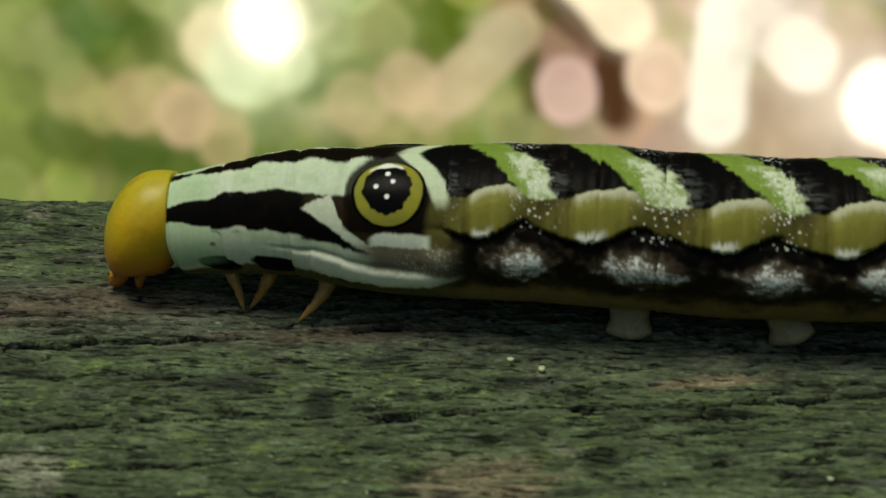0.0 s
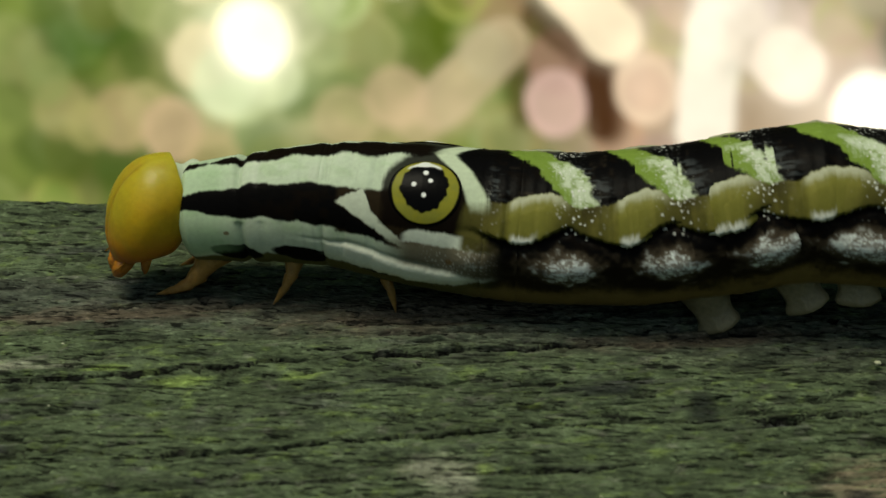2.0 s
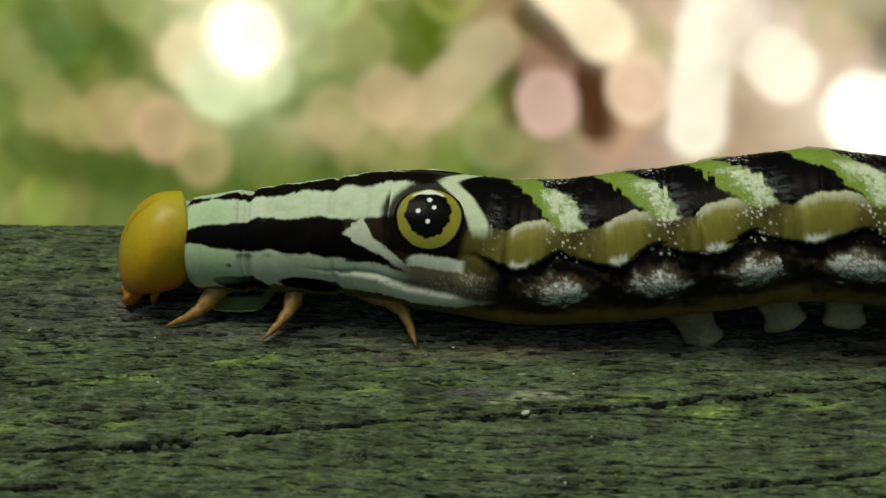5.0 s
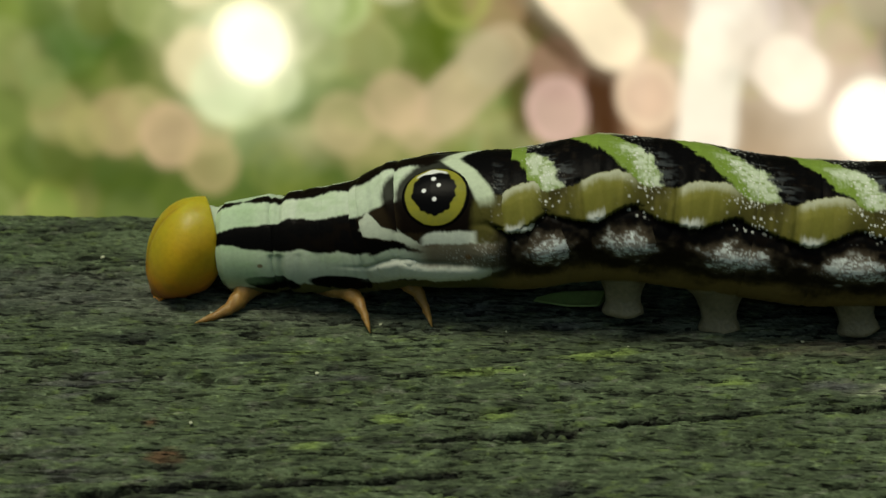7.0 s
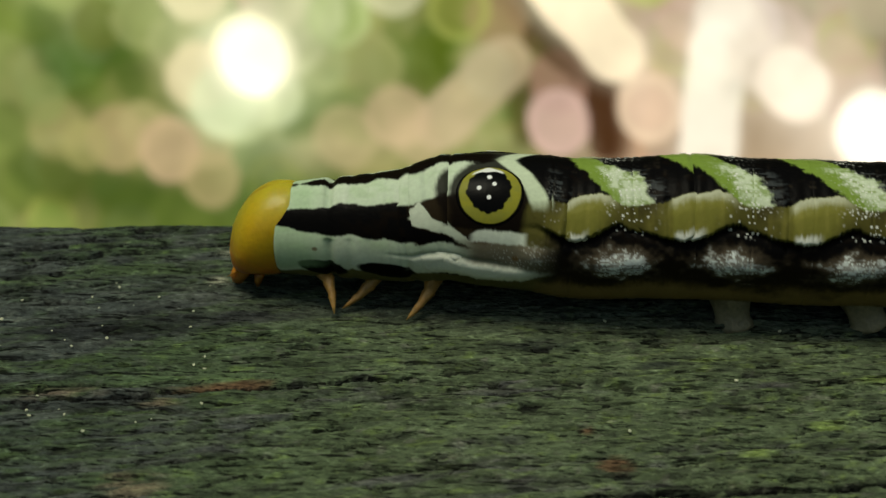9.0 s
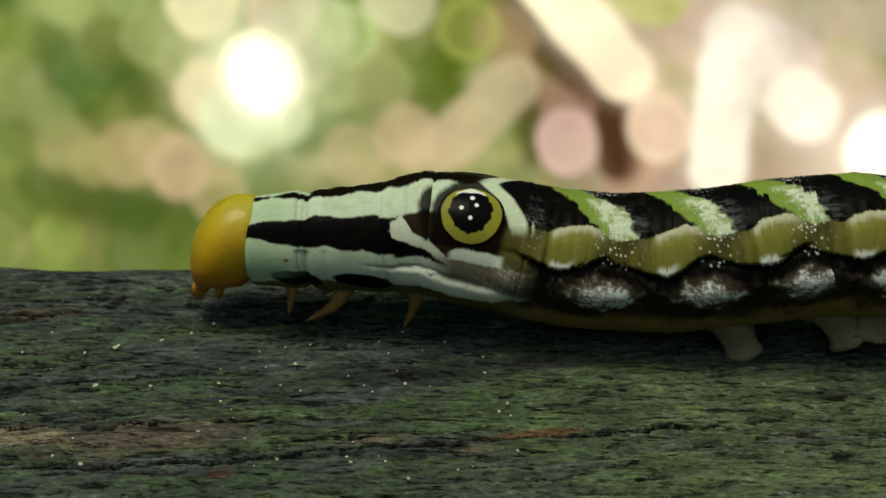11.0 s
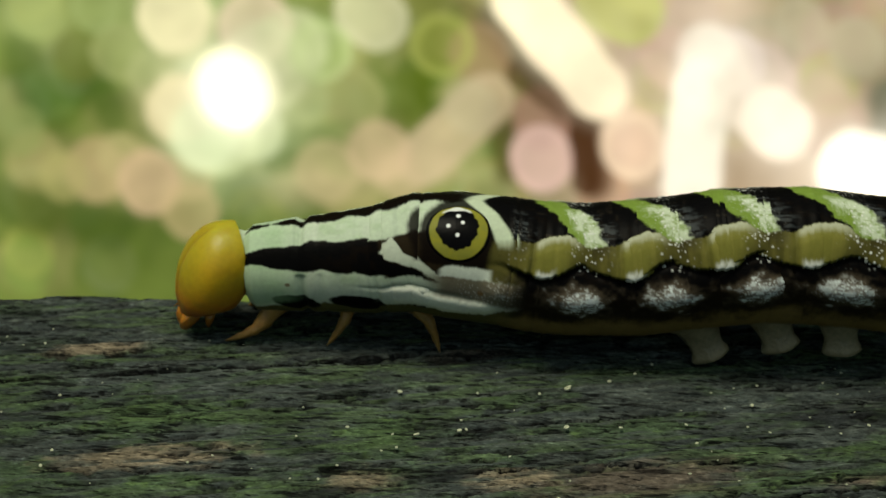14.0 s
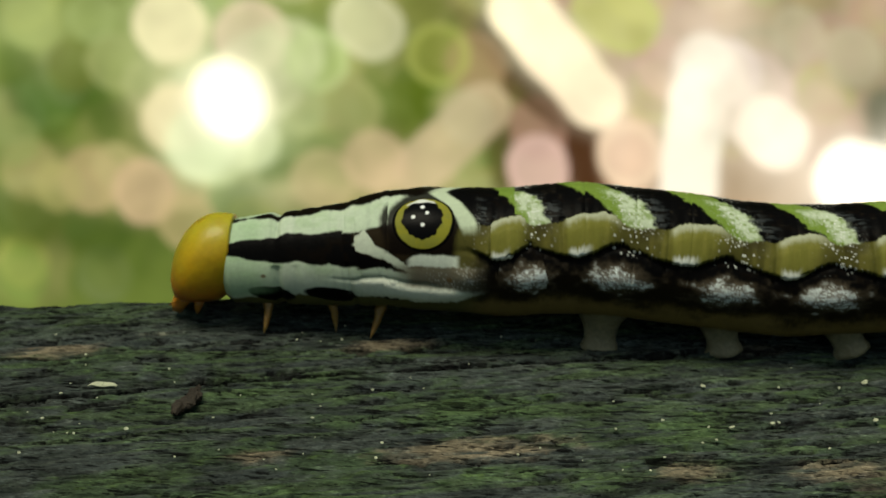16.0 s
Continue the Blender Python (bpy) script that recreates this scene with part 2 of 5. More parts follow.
def make_rail():
    xs = np.concatenate([np.linspace(-700, -172, 60, endpoint=False), np.arange(-172, 34, 0.165), np.linspace(34, 560, 60)])
    ys = np.concatenate([np.full(8, -70.0), np.linspace(-70, -20, 40, endpoint=False), np.arange(-20, 0, 0.085), np.linspace(0, 1, 90), np.full(8, 1.0)])
    drop = np.concatenate([np.linspace(-60, -2, 8), np.zeros(len(ys) - 16), np.linspace(-2, -60, 8)])
    edge = np.interp(xs, [-700, -160, -150, -133, -111, -92, -78, -49, -21, 560], [2.8, 2.8, 3.7, 6.1, 6.8, 8.4, 9.4, 11.2, 11.8, 14])
    edge = edge + 0.5 * (fuzz3(xs / 9, xs * 0, 5) - 0.5) + 0.25 * (fuzz3(xs / 1.6, xs * 0, 6) - 0.5)
    X = np.repeat(xs[:, None], len(ys), 1)
    Y = np.repeat(ys[None, :], len(xs), 0)
    back = (np.arange(len(ys)) >= len(ys) - 98)[None, :]
    Y = np.where(back, Y * edge[:, None], Y)
    Z = np.repeat(drop[None, :], len(xs), 0)
    g, h = along(X, Y)
    top = (Z > -1)
    wob = 0.5 * (fuzz(g / 14, h / 5, 3) - 0.5)
    ridges = fuzz3(g / 5.0, (h + wob) / 0.42, 1)
    fibres = fuzz3(g / 2.0, (h + wob) / 0.17, 2)
    swell = fuzz3(g / 40, h / 7, 4)
    height = 0.46 * (ridges - 0.5) + 0.24 * (fibres - 0.5) + 0.7 * (swell - 0.5)
    # short splits along the grain
    sp = fuzz(g / 1.5, (h + wob) / 0.19, 8) * 0.62 + fuzz(g / 0.5, h / 0.12, 9) * 0.38
    split_zone = 0.25 + 0.75 * ramp(fuzz3(g / 9, h / 3, 10), 0.28, 0.55)
    splits = ramp(sp, 0.63, 0.70) * split_zone
    height -= 0.28 * splits
    crack, crack_dark = np.zeros_like(X), np.zeros_like(X)
    for i, (cx, cy, wide) in enumerate(CRACKS):
        cg, ch = along(np.array(cx), np.array(cy))
        line = np.interp(g, cg, ch) + 0.5 * (fuzz3(g / 1.3, g * 0, 30 + i) - 0.5) + 0.16 * (fuzz3(g / 0.25, g * 0, 31 + i) - 0.5)
        inside = ramp(g, cg[0], cg[0] + 1.5) * (1 - ramp(g, cg[-1] - 1.5, cg[-1]))
        w = 0.50 * wide * (0.45 + 1.1 * fuzz3(g / 1.1, g * 0, 50 + i)) * (0.3 + 0.7 * ramp(fuzz(g / 0.6, g * 0, 70 + i), 0.05, 0.35))
        crack = np.maximum(crack, inside * (1 - ramp(np.abs(h - line), 0.35 * w, w + 0.04)))
        crack_dark = np.maximum(crack_dark, inside * (1 - ramp(np.abs(h - line - 0.03), 0.9 * w, 1.15 * w + 0.06)))
    height -= 1.0 * crack
    # the back arris is worn round
    d = edge[:, None] - Y
    height -= np.where(back, 1.1 * (1 - ramp(d, -0.2, 2.2)) ** 2, 0)
    Z = Z + np.where(top, height, 0)
    Y = Y + np.where(top, 0, 0.8 * (fuzz3(X / 9, Z / 2, 13) - 0.5))
    # pigment: grey timber, green algae, bare and stained places
    col = np.zeros(X.shape + (3,)) + np.array([0.072, 0.077, 0.072])
    col = over(col, 0.8 * ramp(fibres, 0.35, 0.75), (0.125, 0.128, 0.112))
    mossy = np.interp(X, [-160, -120, -95, -80, -60, 30], [0.42, 0.45, 0.40, 0.72, 0.86, 0.84])
    algae = ramp(fuzz3(g / 6, h / 1.6, 14) * 0.6 + fuzz3(g / 1.2, h / 0.35, 15) * 0.4 + 0.62 * (mossy - 0.5), 0.40, 0.62)
    algae *= 1 - 0.6 * ramp(Y, -4.0, -0.5) * (1 - ramp(Y, 1.5, 3.5))
    col = over(col, 0.9 * algae, (0.088, 0.120, 0.060))
    lime = ramp(fuzz3(g / 0.7, h / 0.25, 16), 0.62, 0.78) * algae
    col = over(col, 0.55 * lime, (0.15, 0.21, 0.06))
    dark = ramp(0.5 * fuzz3(g / 2.6, h / 0.7, 17) + 0.5 * fuzz3(g / 0.7, h / 0.3, 19), 0.54, 0.68)
    col = over(col, 0.5 * dark, (0.022, 0.024, 0.022))
    fine = ramp(fuzz3(g / 0.7, h / 0.3, 18), 0.68, 0.82)
    col = over(col, 0.5 * fine, (0.16, 0.16, 0.13))
    late = (1 - ramp(X, -95, -72))[..., None]
    col = col * (1 - late * np.array([0.33, 0.23, 0.23]))
    # darker towards the far end
    col = col * (1 - 0.18 * (1 - ramp(X, -140, -122)))[..., None]
    streak = ramp(fuzz3(g / 9, h / 1.1, 21), 0.50, 0.66) * late[..., 0]
    col = over(col, 0.6 * streak * ramp(fibres, 0.3, 0.6), (0.070, 0.115, 0.040))
    col = over(col, 0.75 * blot(X, Y, ROSY, 0.8), (0.125, 0.096, 0.070))
    col = over(col, 0.9 * blot(X, Y, BARE, 0.7) * ramp(fibres, 0.2, 0.5), (0.22, 0.18, 0.12))
    col = over(col, 0.85 * blot(X, Y, RUST, 0.6), (0.13, 0.070, 0.038))
    col = over(col, 0.85 * blot(X, Y, PALE, 0.8) * ramp(fibres, 0.2, 0.5), (0.30, 0.31, 0.23))
    col = over(col, 0.80 * blot(X, Y, BLACK, 0.8), (0.014, 0.016, 0.018))
    col = over(col, 0.85 * blot(X, Y, LIME, 0.7) * ramp(fibres, 0.2, 0.5), (0.20, 0.28, 0.075))
    # near-black in cracks and splits: dirt, plus the shade inside them painted on
    col = over(col, 0.95 * np.maximum(crack_dark, 0.9 * ramp(sp + 0.035 * late[..., 0], 0.635, 0.69) * split_zone), (0.008, 0.008, 0.008))
    rail = new("timber_rail")
    tagged(rail, "weathered grey timber rail with cracks, green algae and bare brown patches", "rail")
    put("rail_beam", grid_mesh("rail_beam", np.stack([X, Y, Z], -1), col, material=WOOD), rail)
    for px in (-520.0, 400.0):
        bm = loft([(px, -30, -1385, 45, 45), (px, -30, -80, 42, 42), (px, -30, -59, 42, 42)], 4)
        part("rail_post", bm, FLAKE, rail, "dark timber post under the rail")
    return rail


rail = make_rail()


def make_specks():
    """Pale crumbs of lichen that lie about on the timber."""
    rnd = random.Random(4)
    spots = [(-114.6, -3.8), (-106, -2.8), (-103.8, -1.9), (-96.6, -3.6), (-106.1, -6.4), (-103.4, -6.2), (-113.5, -7.6), (-111.4, -7.1), (5.3, -2.3), (6.7, -2.9), (18.4, -9.5), (-143.6, -10.1), (-105.9, -2.6), (-105.1, -12.9), (-60.5, -6.6), (-33.6, -7.0), (-145.6, -6.1), (-73.5, 3.5)]
    spots += [(rnd.uniform(-150, -85), rnd.uniform(-13, 1)) for _ in range(110)] + [(rnd.uniform(-85, 25), rnd.uniform(-13, 0)) for _ in range(16)]
    bm = bmesh.new()
    for i, (x, y) in enumerate(spots):
        r = rnd.uniform(0.09, 0.15) if i < 18 else rnd.uniform(0.03, 0.085)
        m = pose(x, y, 0.16, rnd.uniform(-20, 20), rnd.uniform(-20, 20), rnd.uniform(0, 180)) @ Matrix.Diagonal((r * rnd.uniform(0.9, 1.5), r, r, 1))
        rings = []
        # a cup: foot, outer wall, rim, hollow
        for q, z in ((0.7, -0.5), (1.0, 0.15), (0.88, 0.42), (0.62, 0.34), (0.45, 0.12)):
            rings.append([bm.verts.new(m @ Vector((q * math.cos(0.7854 * k), q * math.sin(0.7854 * k), z))) for k in range(8)])
        for lower, upper in zip(rings, rings[1:]):
            for k in range(8):
                bm.faces.new((lower[k], lower[(k + 1) % 8], upper[(k + 1) % 8], upper[k]))
        bm.faces.new(rings[-1])
    ob = part("lichen_specks", bm, SPECK, None)
    tagged(ob, "pale crumbs of lichen scattered on the timber", "lichen", kind="stuff")


make_specks()

# ---- the larva ----
# design stations along the body at rest, and where they fall on the marking chart
REST = [-11.0, -4.5, 0.0, 4.52, 9.2, 14.24, 19.62]
CHART = [402, 616, 746, 861, 1009, 1190, 1390]
CHART_S = [-11.0, -4.5, 0.0, 3.75, 9.0, 14.2, 19.8]
JOINTS = [2.5, 7.0, 11.9, 17.1, 22.7, 28.1, 33.2, 37.6, 41.0, 43.6]


def girth(s):
    return np.interp(s, [-11.75, -11.1, -8.3, -4.65, -2, 0, 2.5, 9, 20, 28, 36, 40, 42.4, 43.4, 43.7], [1.75, 2.33, 2.62, 2.95, 3.22, 3.42, 3.50, 3.64, 3.64, 3.56, 3.2, 2.7, 1.9, 1.0, 0.3])


def lines(x, pts):
    return np.interp(x, [p[0] for p in pts], [p[1] for p in pts])


PALE_C, WHITE_C, GREEN_C, OLIVE_C, DIM_C = (0.57, 0.67, 0.50), (0.80, 0.82, 0.76), (0.20, 0.30, 0.05), (0.195, 0.188, 0.038), (0.085, 0.078, 0.020)
BLACK_C, UMBER_C, TAUPE_C, BELLY_C = (0.0032, 0.003, 0.003), (0.0065, 0.0045, 0.003), (0.105, 0.082, 0.054), (0.21, 0.145, 0.05)


def dots(s, a, size, chance, seed):
    """Round white granules on a jittered lattice over the skin."""
    best = np.zeros_like(s)
    iu, iv = np.floor(s / size), np.floor(a / size)
    for du in (-1, 0, 1):
        for dv in (-1, 0, 1):
            cu, cv = iu + du, iv + dv
            px = (cu + 0.05 + 0.9 * cells(cu, cv, seed)) * size
            py = (cv + 0.05 + 0.9 * cells(cu, cv, seed + 1)) * size
            r = size * (0.12 + 0.16 * cells(cu, cv, seed + 2))
            on = cells(cu, cv, seed + 3) < chance
            best = np.maximum(best, np.where(on, 1 - ramp(np.hypot(s - px, a - py) / r, 0.75, 1.15), 0))
    return best


def markings(s, th, far=0.0):
    """The larva's colours, and its relief in millimetres, at length s and at the angle th above the level, in radians."""
    v = np.sin(np.clip(th, -1.06, 1.6) - 0.49)
    R = girth(s)
    a = th * R
    jit = 0.035 * (fuzz3(s / 0.10, a / 0.4, 40) - 0.5) + 0.05 * (fuzz3(s / 0.6, a / 0.6, 41) - 0.5)
    ragged = 0.045 * (fuzz(s / 0.085, a / 0.9, 42) - 0.5)
    e = 0.022
    vj = v + jit
    col = np.zeros(s.shape + (3,)) + np.array(BELLY_C)
    lift = np.zeros_like(s)

    def between(lo, hi, soft=e):
        return ramp(vj, lo - soft, lo + soft) * (1 - ramp(vj, hi - soft, hi + soft))

    # --- the abdomen
    rear = ramp(s, 1.4, 3.2)
    k = np.clip(np.searchsorted(JOINTS, s, side="right") - 1, 0, len(JOINTS) - 2)
    j = np.array(JOINTS)
    u = (s - j[k]) / (j[k + 1] - j[k])
    ab = col.copy()
    body = ramp(vj + 0.25 * (fuzz3(s / 1.4, a / 1.0, 49) - 0.5), -0.84, -0.62)
    ab = over(ab, body, BLACK_C)
    ab = over(ab, 0.7 * body * ramp(fuzz3(s / 0.5, a / 0.4, 43), 0.5, 0.75), UMBER_C)
    ab = over(ab, 0.8 * body * ramp(-vj, 0.30, 0.62), (0.022, 0.016, 0.008))
    hump = np.exp(-((u - 0.86) / 0.33) ** 2 - ((v + 0.43) / 0.20) ** 2) + np.exp(-((u + 0.14) / 0.33) ** 2 - ((v + 0.43) / 0.20) ** 2)
    lift += 0.50 * hump * rear
    patchy = 0.75 * (fuzz3(s / 0.5, a / 0.35, 48) - 0.5)
    ab = over(ab, 0.95 * ramp(hump + patchy, 0.10, 0.75), TAUPE_C)
    # glare on the humps, painted as whitish patches and streaks among the granules
    ab = over(ab, 0.6 * ramp(hump + 0.9 * patchy, 0.55, 1.0), (0.42, 0.42, 0.40))
    streak = ramp(fuzz3(s / 0.34, a / 0.085, 61), 0.48, 0.66) * ramp(hump + 0.7 * patchy, 0.45, 0.85)
    ab = over(ab, 0.85 * streak, (0.66, 0.72, 0.74))
    grains = np.maximum(dots(0.5 * s, 1.1 * a, 0.13, 0.9, 60), dots(s + 0.07, a + 0.05, 0.15, 0.5, 64))
    ab = over(ab, np.maximum(grains, 0.7 * ramp(patchy, 0.10, 0.2)) * ramp(hump + 1.3 * patchy, 0.42, 0.85) * 0.95, (0.76, 0.83, 0.82))
    lift += 0.03 * grains * ramp(hump, 0.35, 0.75) * rear
    # slanting stripes, lime in front and frosted behind, between the black triangles
    # they run on over the back: the height above the level keeps growing past the ridge
    vd = np.where(far > 0.5, 2 * 0.894 - v, v)
    uc = np.interp(vd, [0.2, 0.35, 0.48, 0.6, 0.73, 0.82, 0.89, 0.97, 1.1, 1.25], [1.05, 1.0, 0.94, 0.88, 0.80, 0.69, 0.59, 0.51, 0.44, 0.38])
    half = np.interp(vd, [0.3, 0.48, 0.6, 0.73, 0.85, 0.94, 1.2], [0.14, 0.165, 0.195, 0.22, 0.21, 0.19, 0.17])
    for sh in (0, -1, 1):
        du = u - uc - sh + 1.5 * jit + 0.09 * (fuzz3(s / 0.45, a / 0.25, 52) - 0.5)
        # a sheen on the black behind each stripe, painted as grey streaks
        grey = ramp(du, 0.5 * half, half) * (1 - ramp(du - half, 0.10, 0.26)) * ramp(vj, 0.34, 0.42) * (1 - ramp(v, 0.78, 0.88))
        ab = over(ab, 0.2 * grey * ramp(fuzz(s / 0.45, a / 0.11, 44) + 0.5 * (fuzz(s / 0.3, a / 0.3, 45) - 0.5), 0.50, 0.80), (0.20, 0.23, 0.24))
        green = (1 - ramp(np.abs(du) - half, -0.02, 0.03)) * ramp(vj, 0.26, 0.34) * ramp(s, 3.3, 3.7)
        ab = over(ab, green, GREEN_C)
        frost = ramp(du + 0.2 * half + 2.5 * jit, -0.06, 0.08) * (1 - ramp(du - half, -0.03, 0.05)) * ramp(vj, 0.26, 0.34) * (1 - ramp(vd, 0.80, 0.92)) * ramp(s, 3.3, 3.7)
        ab = over(ab, frost * (0.25 + 0.7 * ramp(fuzz3(s / 0.3, a / 0.2, 56), 0.3, 0.6)), (0.60, 0.68, 0.50))
    # dark dashes along the back, each over the frosted end of a stripe
    for sh in (0, 1):
        dash = ramp(u - sh + 3 * jit, -0.26, -0.18) * (1 - ramp(u - sh + 3 * jit, 0.14, 0.24)) * ramp(vd + jit, 0.90, 0.94)
        ab = over(ab, 0.95 * dash, BLACK_C)
    # the scalloped olive band: a dim lobe in front, a bright one with a frosted cap behind
    wave = np.sin(np.pi * np.clip(u, 0, 1))
    lo = np.interp(u, [-0.3, 0, 0.12, 0.25, 0.36, 0.44, 0.52, 0.65, 0.80, 0.90, 1.0, 1.3], [-0.02, 0.0, -0.06, -0.115, -0.145, -0.155, -0.135, -0.055, 0.04, 0.07, 0.0, -0.13])
    hi = np.interp(u, [-0.3, 0, 0.10, 0.27, 0.32, 0.40, 0.52, 0.70, 0.80, 0.90, 1.0, 1.3], [0.36, 0.30, 0.33, 0.33, 0.36, 0.41, 0.46, 0.49, 0.45, 0.35, 0.30, 0.3])
    band = ramp(vj + 0.7 * ragged, lo - e, lo + e) * (1 - ramp(vj + 0.35 * ragged, hi - e, hi + e))
    ab = over(ab, band, DIM_C)
    ab = over(ab, 0.7 * band * (1 - ramp(u, 0.24, 0.33)) * ramp(v + 1.5 * jit, 0.0, 0.28), (0.040, 0.034, 0.011))
    front = band * ramp(u, 0.03, 0.12) * (1 - ramp(u, 0.26, 0.34)) * (1 - ramp(v, 0.05, 0.30))
    ab = over(ab, 0.55 * front * ramp(fuzz(s / 0.22, a / 1.6, 57), 0.25, 0.7), (0.19, 0.17, 0.04))
    bright = band * (0.35 * ramp(u + 0.5 * jit, 0.10, 0.30) + 0.65 * ramp(u + 0.5 * jit, 0.29, 0.37)) * (1 - ramp(u + 0.5 * jit + 0.30 * (0.2 - v), 0.62, 0.90))
    ab = over(ab, bright, OLIVE_C)
    ab = over(ab, 0.35 * bright * ramp(fuzz(s / 0.25, a / 1.2, 58), 0.45, 0.8), (0.28, 0.255, 0.06))
    # the cap: a white crest, with the skin's soft sheen painted in
    ab = over(ab, 0.85 * bright * ramp(u, 0.28, 0.36) * ramp(vj + 0.6 * ragged, hi - 0.17, hi - 0.03), (0.52, 0.54, 0.40))
    tip = band * (1 - ramp(vj + 1.3 * ragged, lo + 0.05, lo + 0.13)) * ramp(u, 0.33, 0.39) * (1 - ramp(u, 0.47, 0.60))
    ab = over(ab, 0.95 * tip, WHITE_C)
    lift += rear * (0.34 * band * wave * (0.30 + 0.70 * ramp(hi - v, 0.0, 0.25)) - 0.14 * np.exp(-((v - lo + 0.06) / 0.05) ** 2) * (1 - 0.5 * wave))
    lift -= rear * 0.10 * np.exp(-((u - 0.30) / 0.025) ** 2) * ramp(v, -0.3, -0.2) * (1 - ramp(v, 0.35, 0.45))
    # rows of white granules near the joints
    jc = np.interp(v, [-0.2, 0.25, 0.38, 0.55, 0.7, 0.85], [0.02, 0.0, -0.01, -0.05, -0.13, -0.22])
    nearj = sum(np.exp(-((u - q - jc) / 0.13) ** 2) for q in (0, 1, 2)) + 0.5 * np.exp(-((u - 0.84) / 0.10) ** 2) * (1 - ramp(v, 0.3, 0.4))
    big = dots(s, a, 0.26, 0.42, 70) * np.clip(nearj * 1.3, 0, 1) * ramp(v, -0.14, -0.02) * (1 - ramp(v, 0.78, 0.9))
    ab = over(ab, 0.95 * big, WHITE_C)
    small = dots(s, a, 0.17, 0.5, 80) * np.clip(nearj, 0, 1) * ramp(v, 0.2, 0.3) * (1 - ramp(v, 0.8, 0.9))
    ab = over(ab, 0.7 * small, WHITE_C)
    lift += 0.03 * big * rear
    # fine rings of each segment
    rings = np.cos(2 * np.pi * 8 * u)
    lift += rear * (0.009 * rings + 0.05 * (1 - 4 * (np.clip(u, 0, 1) - 0.5) ** 2))

    # --- the thorax and the segment of the eye spots
    v = np.sin(np.clip(th, -1.06, 1.6) - 0.417)
    vj = v + jit
    x = np.interp(s, CHART_S, CHART)
    x = x + np.where(s < CHART_S[0], (s - CHART_S[0]) * 33, 0)
    tx = x + 60 * jit
    th_c = np.zeros_like(col) + np.array(PALE_C)
    th_c = over(th_c, 0.35 * ramp(fuzz3(s / 1.2, a / 0.8, 46), 0.5, 0.8), (0.34, 0.50, 0.24))
    # vertical sheens of the glossy skin, painted as lighter bands
    th_c = over(th_c, 0.55 * ramp(fuzz3(s / 0.55, a / 2.5, 53), 0.45, 0.7) * ramp(x, 478, 500), (0.62, 0.68, 0.56))
    th_c = over(th_c, 0.6 * ramp(-vj, 0.22, 0.56) * ramp(x, 470, 560), (0.72, 0.76, 0.66))
    th_c = over(th_c, 0.25 * ramp(fuzz(s / 0.16, a / 3.0, 54), 0.6, 0.85) * ramp(x, 560, 600), (0.36, 0.44, 0.34))
    jaw_lo = lines(x, [(402, -0.82), (440, -0.76), (520, -0.72), (620, -0.72), (700, -0.76), (760, -0.78), (810, -0.74), (870, -0.55)])
    th_c = over(th_c, 1 - ramp(vj, jaw_lo - 0.04, jaw_lo + 0.02), (0.12, 0.11, 0.04))
    for x0, x1, v0, v1 in ((430, 512, -0.86, -0.55), (528, 624, -0.84, -0.57), (648, 718, -0.80, -0.64)):
        mid, half = (x0 + x1) / 2, (x1 - x0) / 2
        m = np.hypot((tx - mid) / half, (v - (v0 + v1) / 2 + 0.05 * np.clip((tx - mid) / half, -1.5, 1.5)) / ((v1 - v0) / 2)) + 3 * jit
        th_c = over(th_c, 1 - ramp(m, 0.85, 1.05), BLACK_C)
    th_c = over(th_c, 0.45 * (1 - ramp(x, 440, 500)) * ramp(vj, jaw_lo, jaw_lo + 0.1), (0.36, 0.55, 0.30))
    # creases of the thorax
    for c0, deep in ((486, 0.20), (520, 0.05), (552, 0.04), (616, 0.14), (650, 0.04), (690, 0.03)):
        lift += (1 - rear) * np.where(s < 3.3, -deep * np.exp(-((x - c0) / 6.0) ** 2) * (1 - 0.85 * ramp(v, -0.2, -0.1) * (1 - ramp(v, 0.42, 0.5))), 0)
        th_c = over(th_c, 2.2 * deep * np.exp(-((x - c0) / 4.0) ** 2) * ramp(vj, -0.6, -0.5), (0.40, 0.48, 0.36))
    lift += np.where(x < 500, 0.10 * (1 - ramp(x, 470, 486)) * ramp(v, 0.5, 0.9), 0)
    # the black side stripe and its fork
    s_hi = lines(x, [(395, 0.44), (430, 0.46), (480, 0.49), (505, 0.51), (600, 0.44), (640, 0.40), (668, 0.36), (700, 0.40)]) + 0.02 * np.sin(x / 13.0)
    s_lo = lines(x, [(395, 0.16), (430, 0.07), (462, -0.04), (538, -0.10), (597, -0.20), (625, -0.21), (640, -0.20)]) + 0.02 * np.sin(x / 9.0)
    stripe = between(s_lo, s_hi) * (1 - ramp(tx, 640, 655))
    th_c = over(th_c, stripe, BLACK_C)
    th_c = over(th_c, 0.8 * stripe * ramp(x, 480, 560) * ramp(fuzz3(s / 0.4, a / 0.4, 47), 0.35, 0.7), UMBER_C)
    behind = ramp(tx, 630, 640) * (1 - ramp(tx, 745, 765)) * between(-0.27, s_hi)
    th_c = over(th_c, behind, (0.024, 0.017, 0.009))
    # white wedge between the fork's arms, black arm below it
    w_hi = lines(x, [(634, 0.19), (652, 0.31), (668, 0.39), (675, 0.26), (682, 0.10), (708, -0.10), (737, -0.28)])
    w_lo = lines(x, [(634, 0.15), (652, 0.06), (678, -0.10), (708, -0.25), (737, -0.32)])
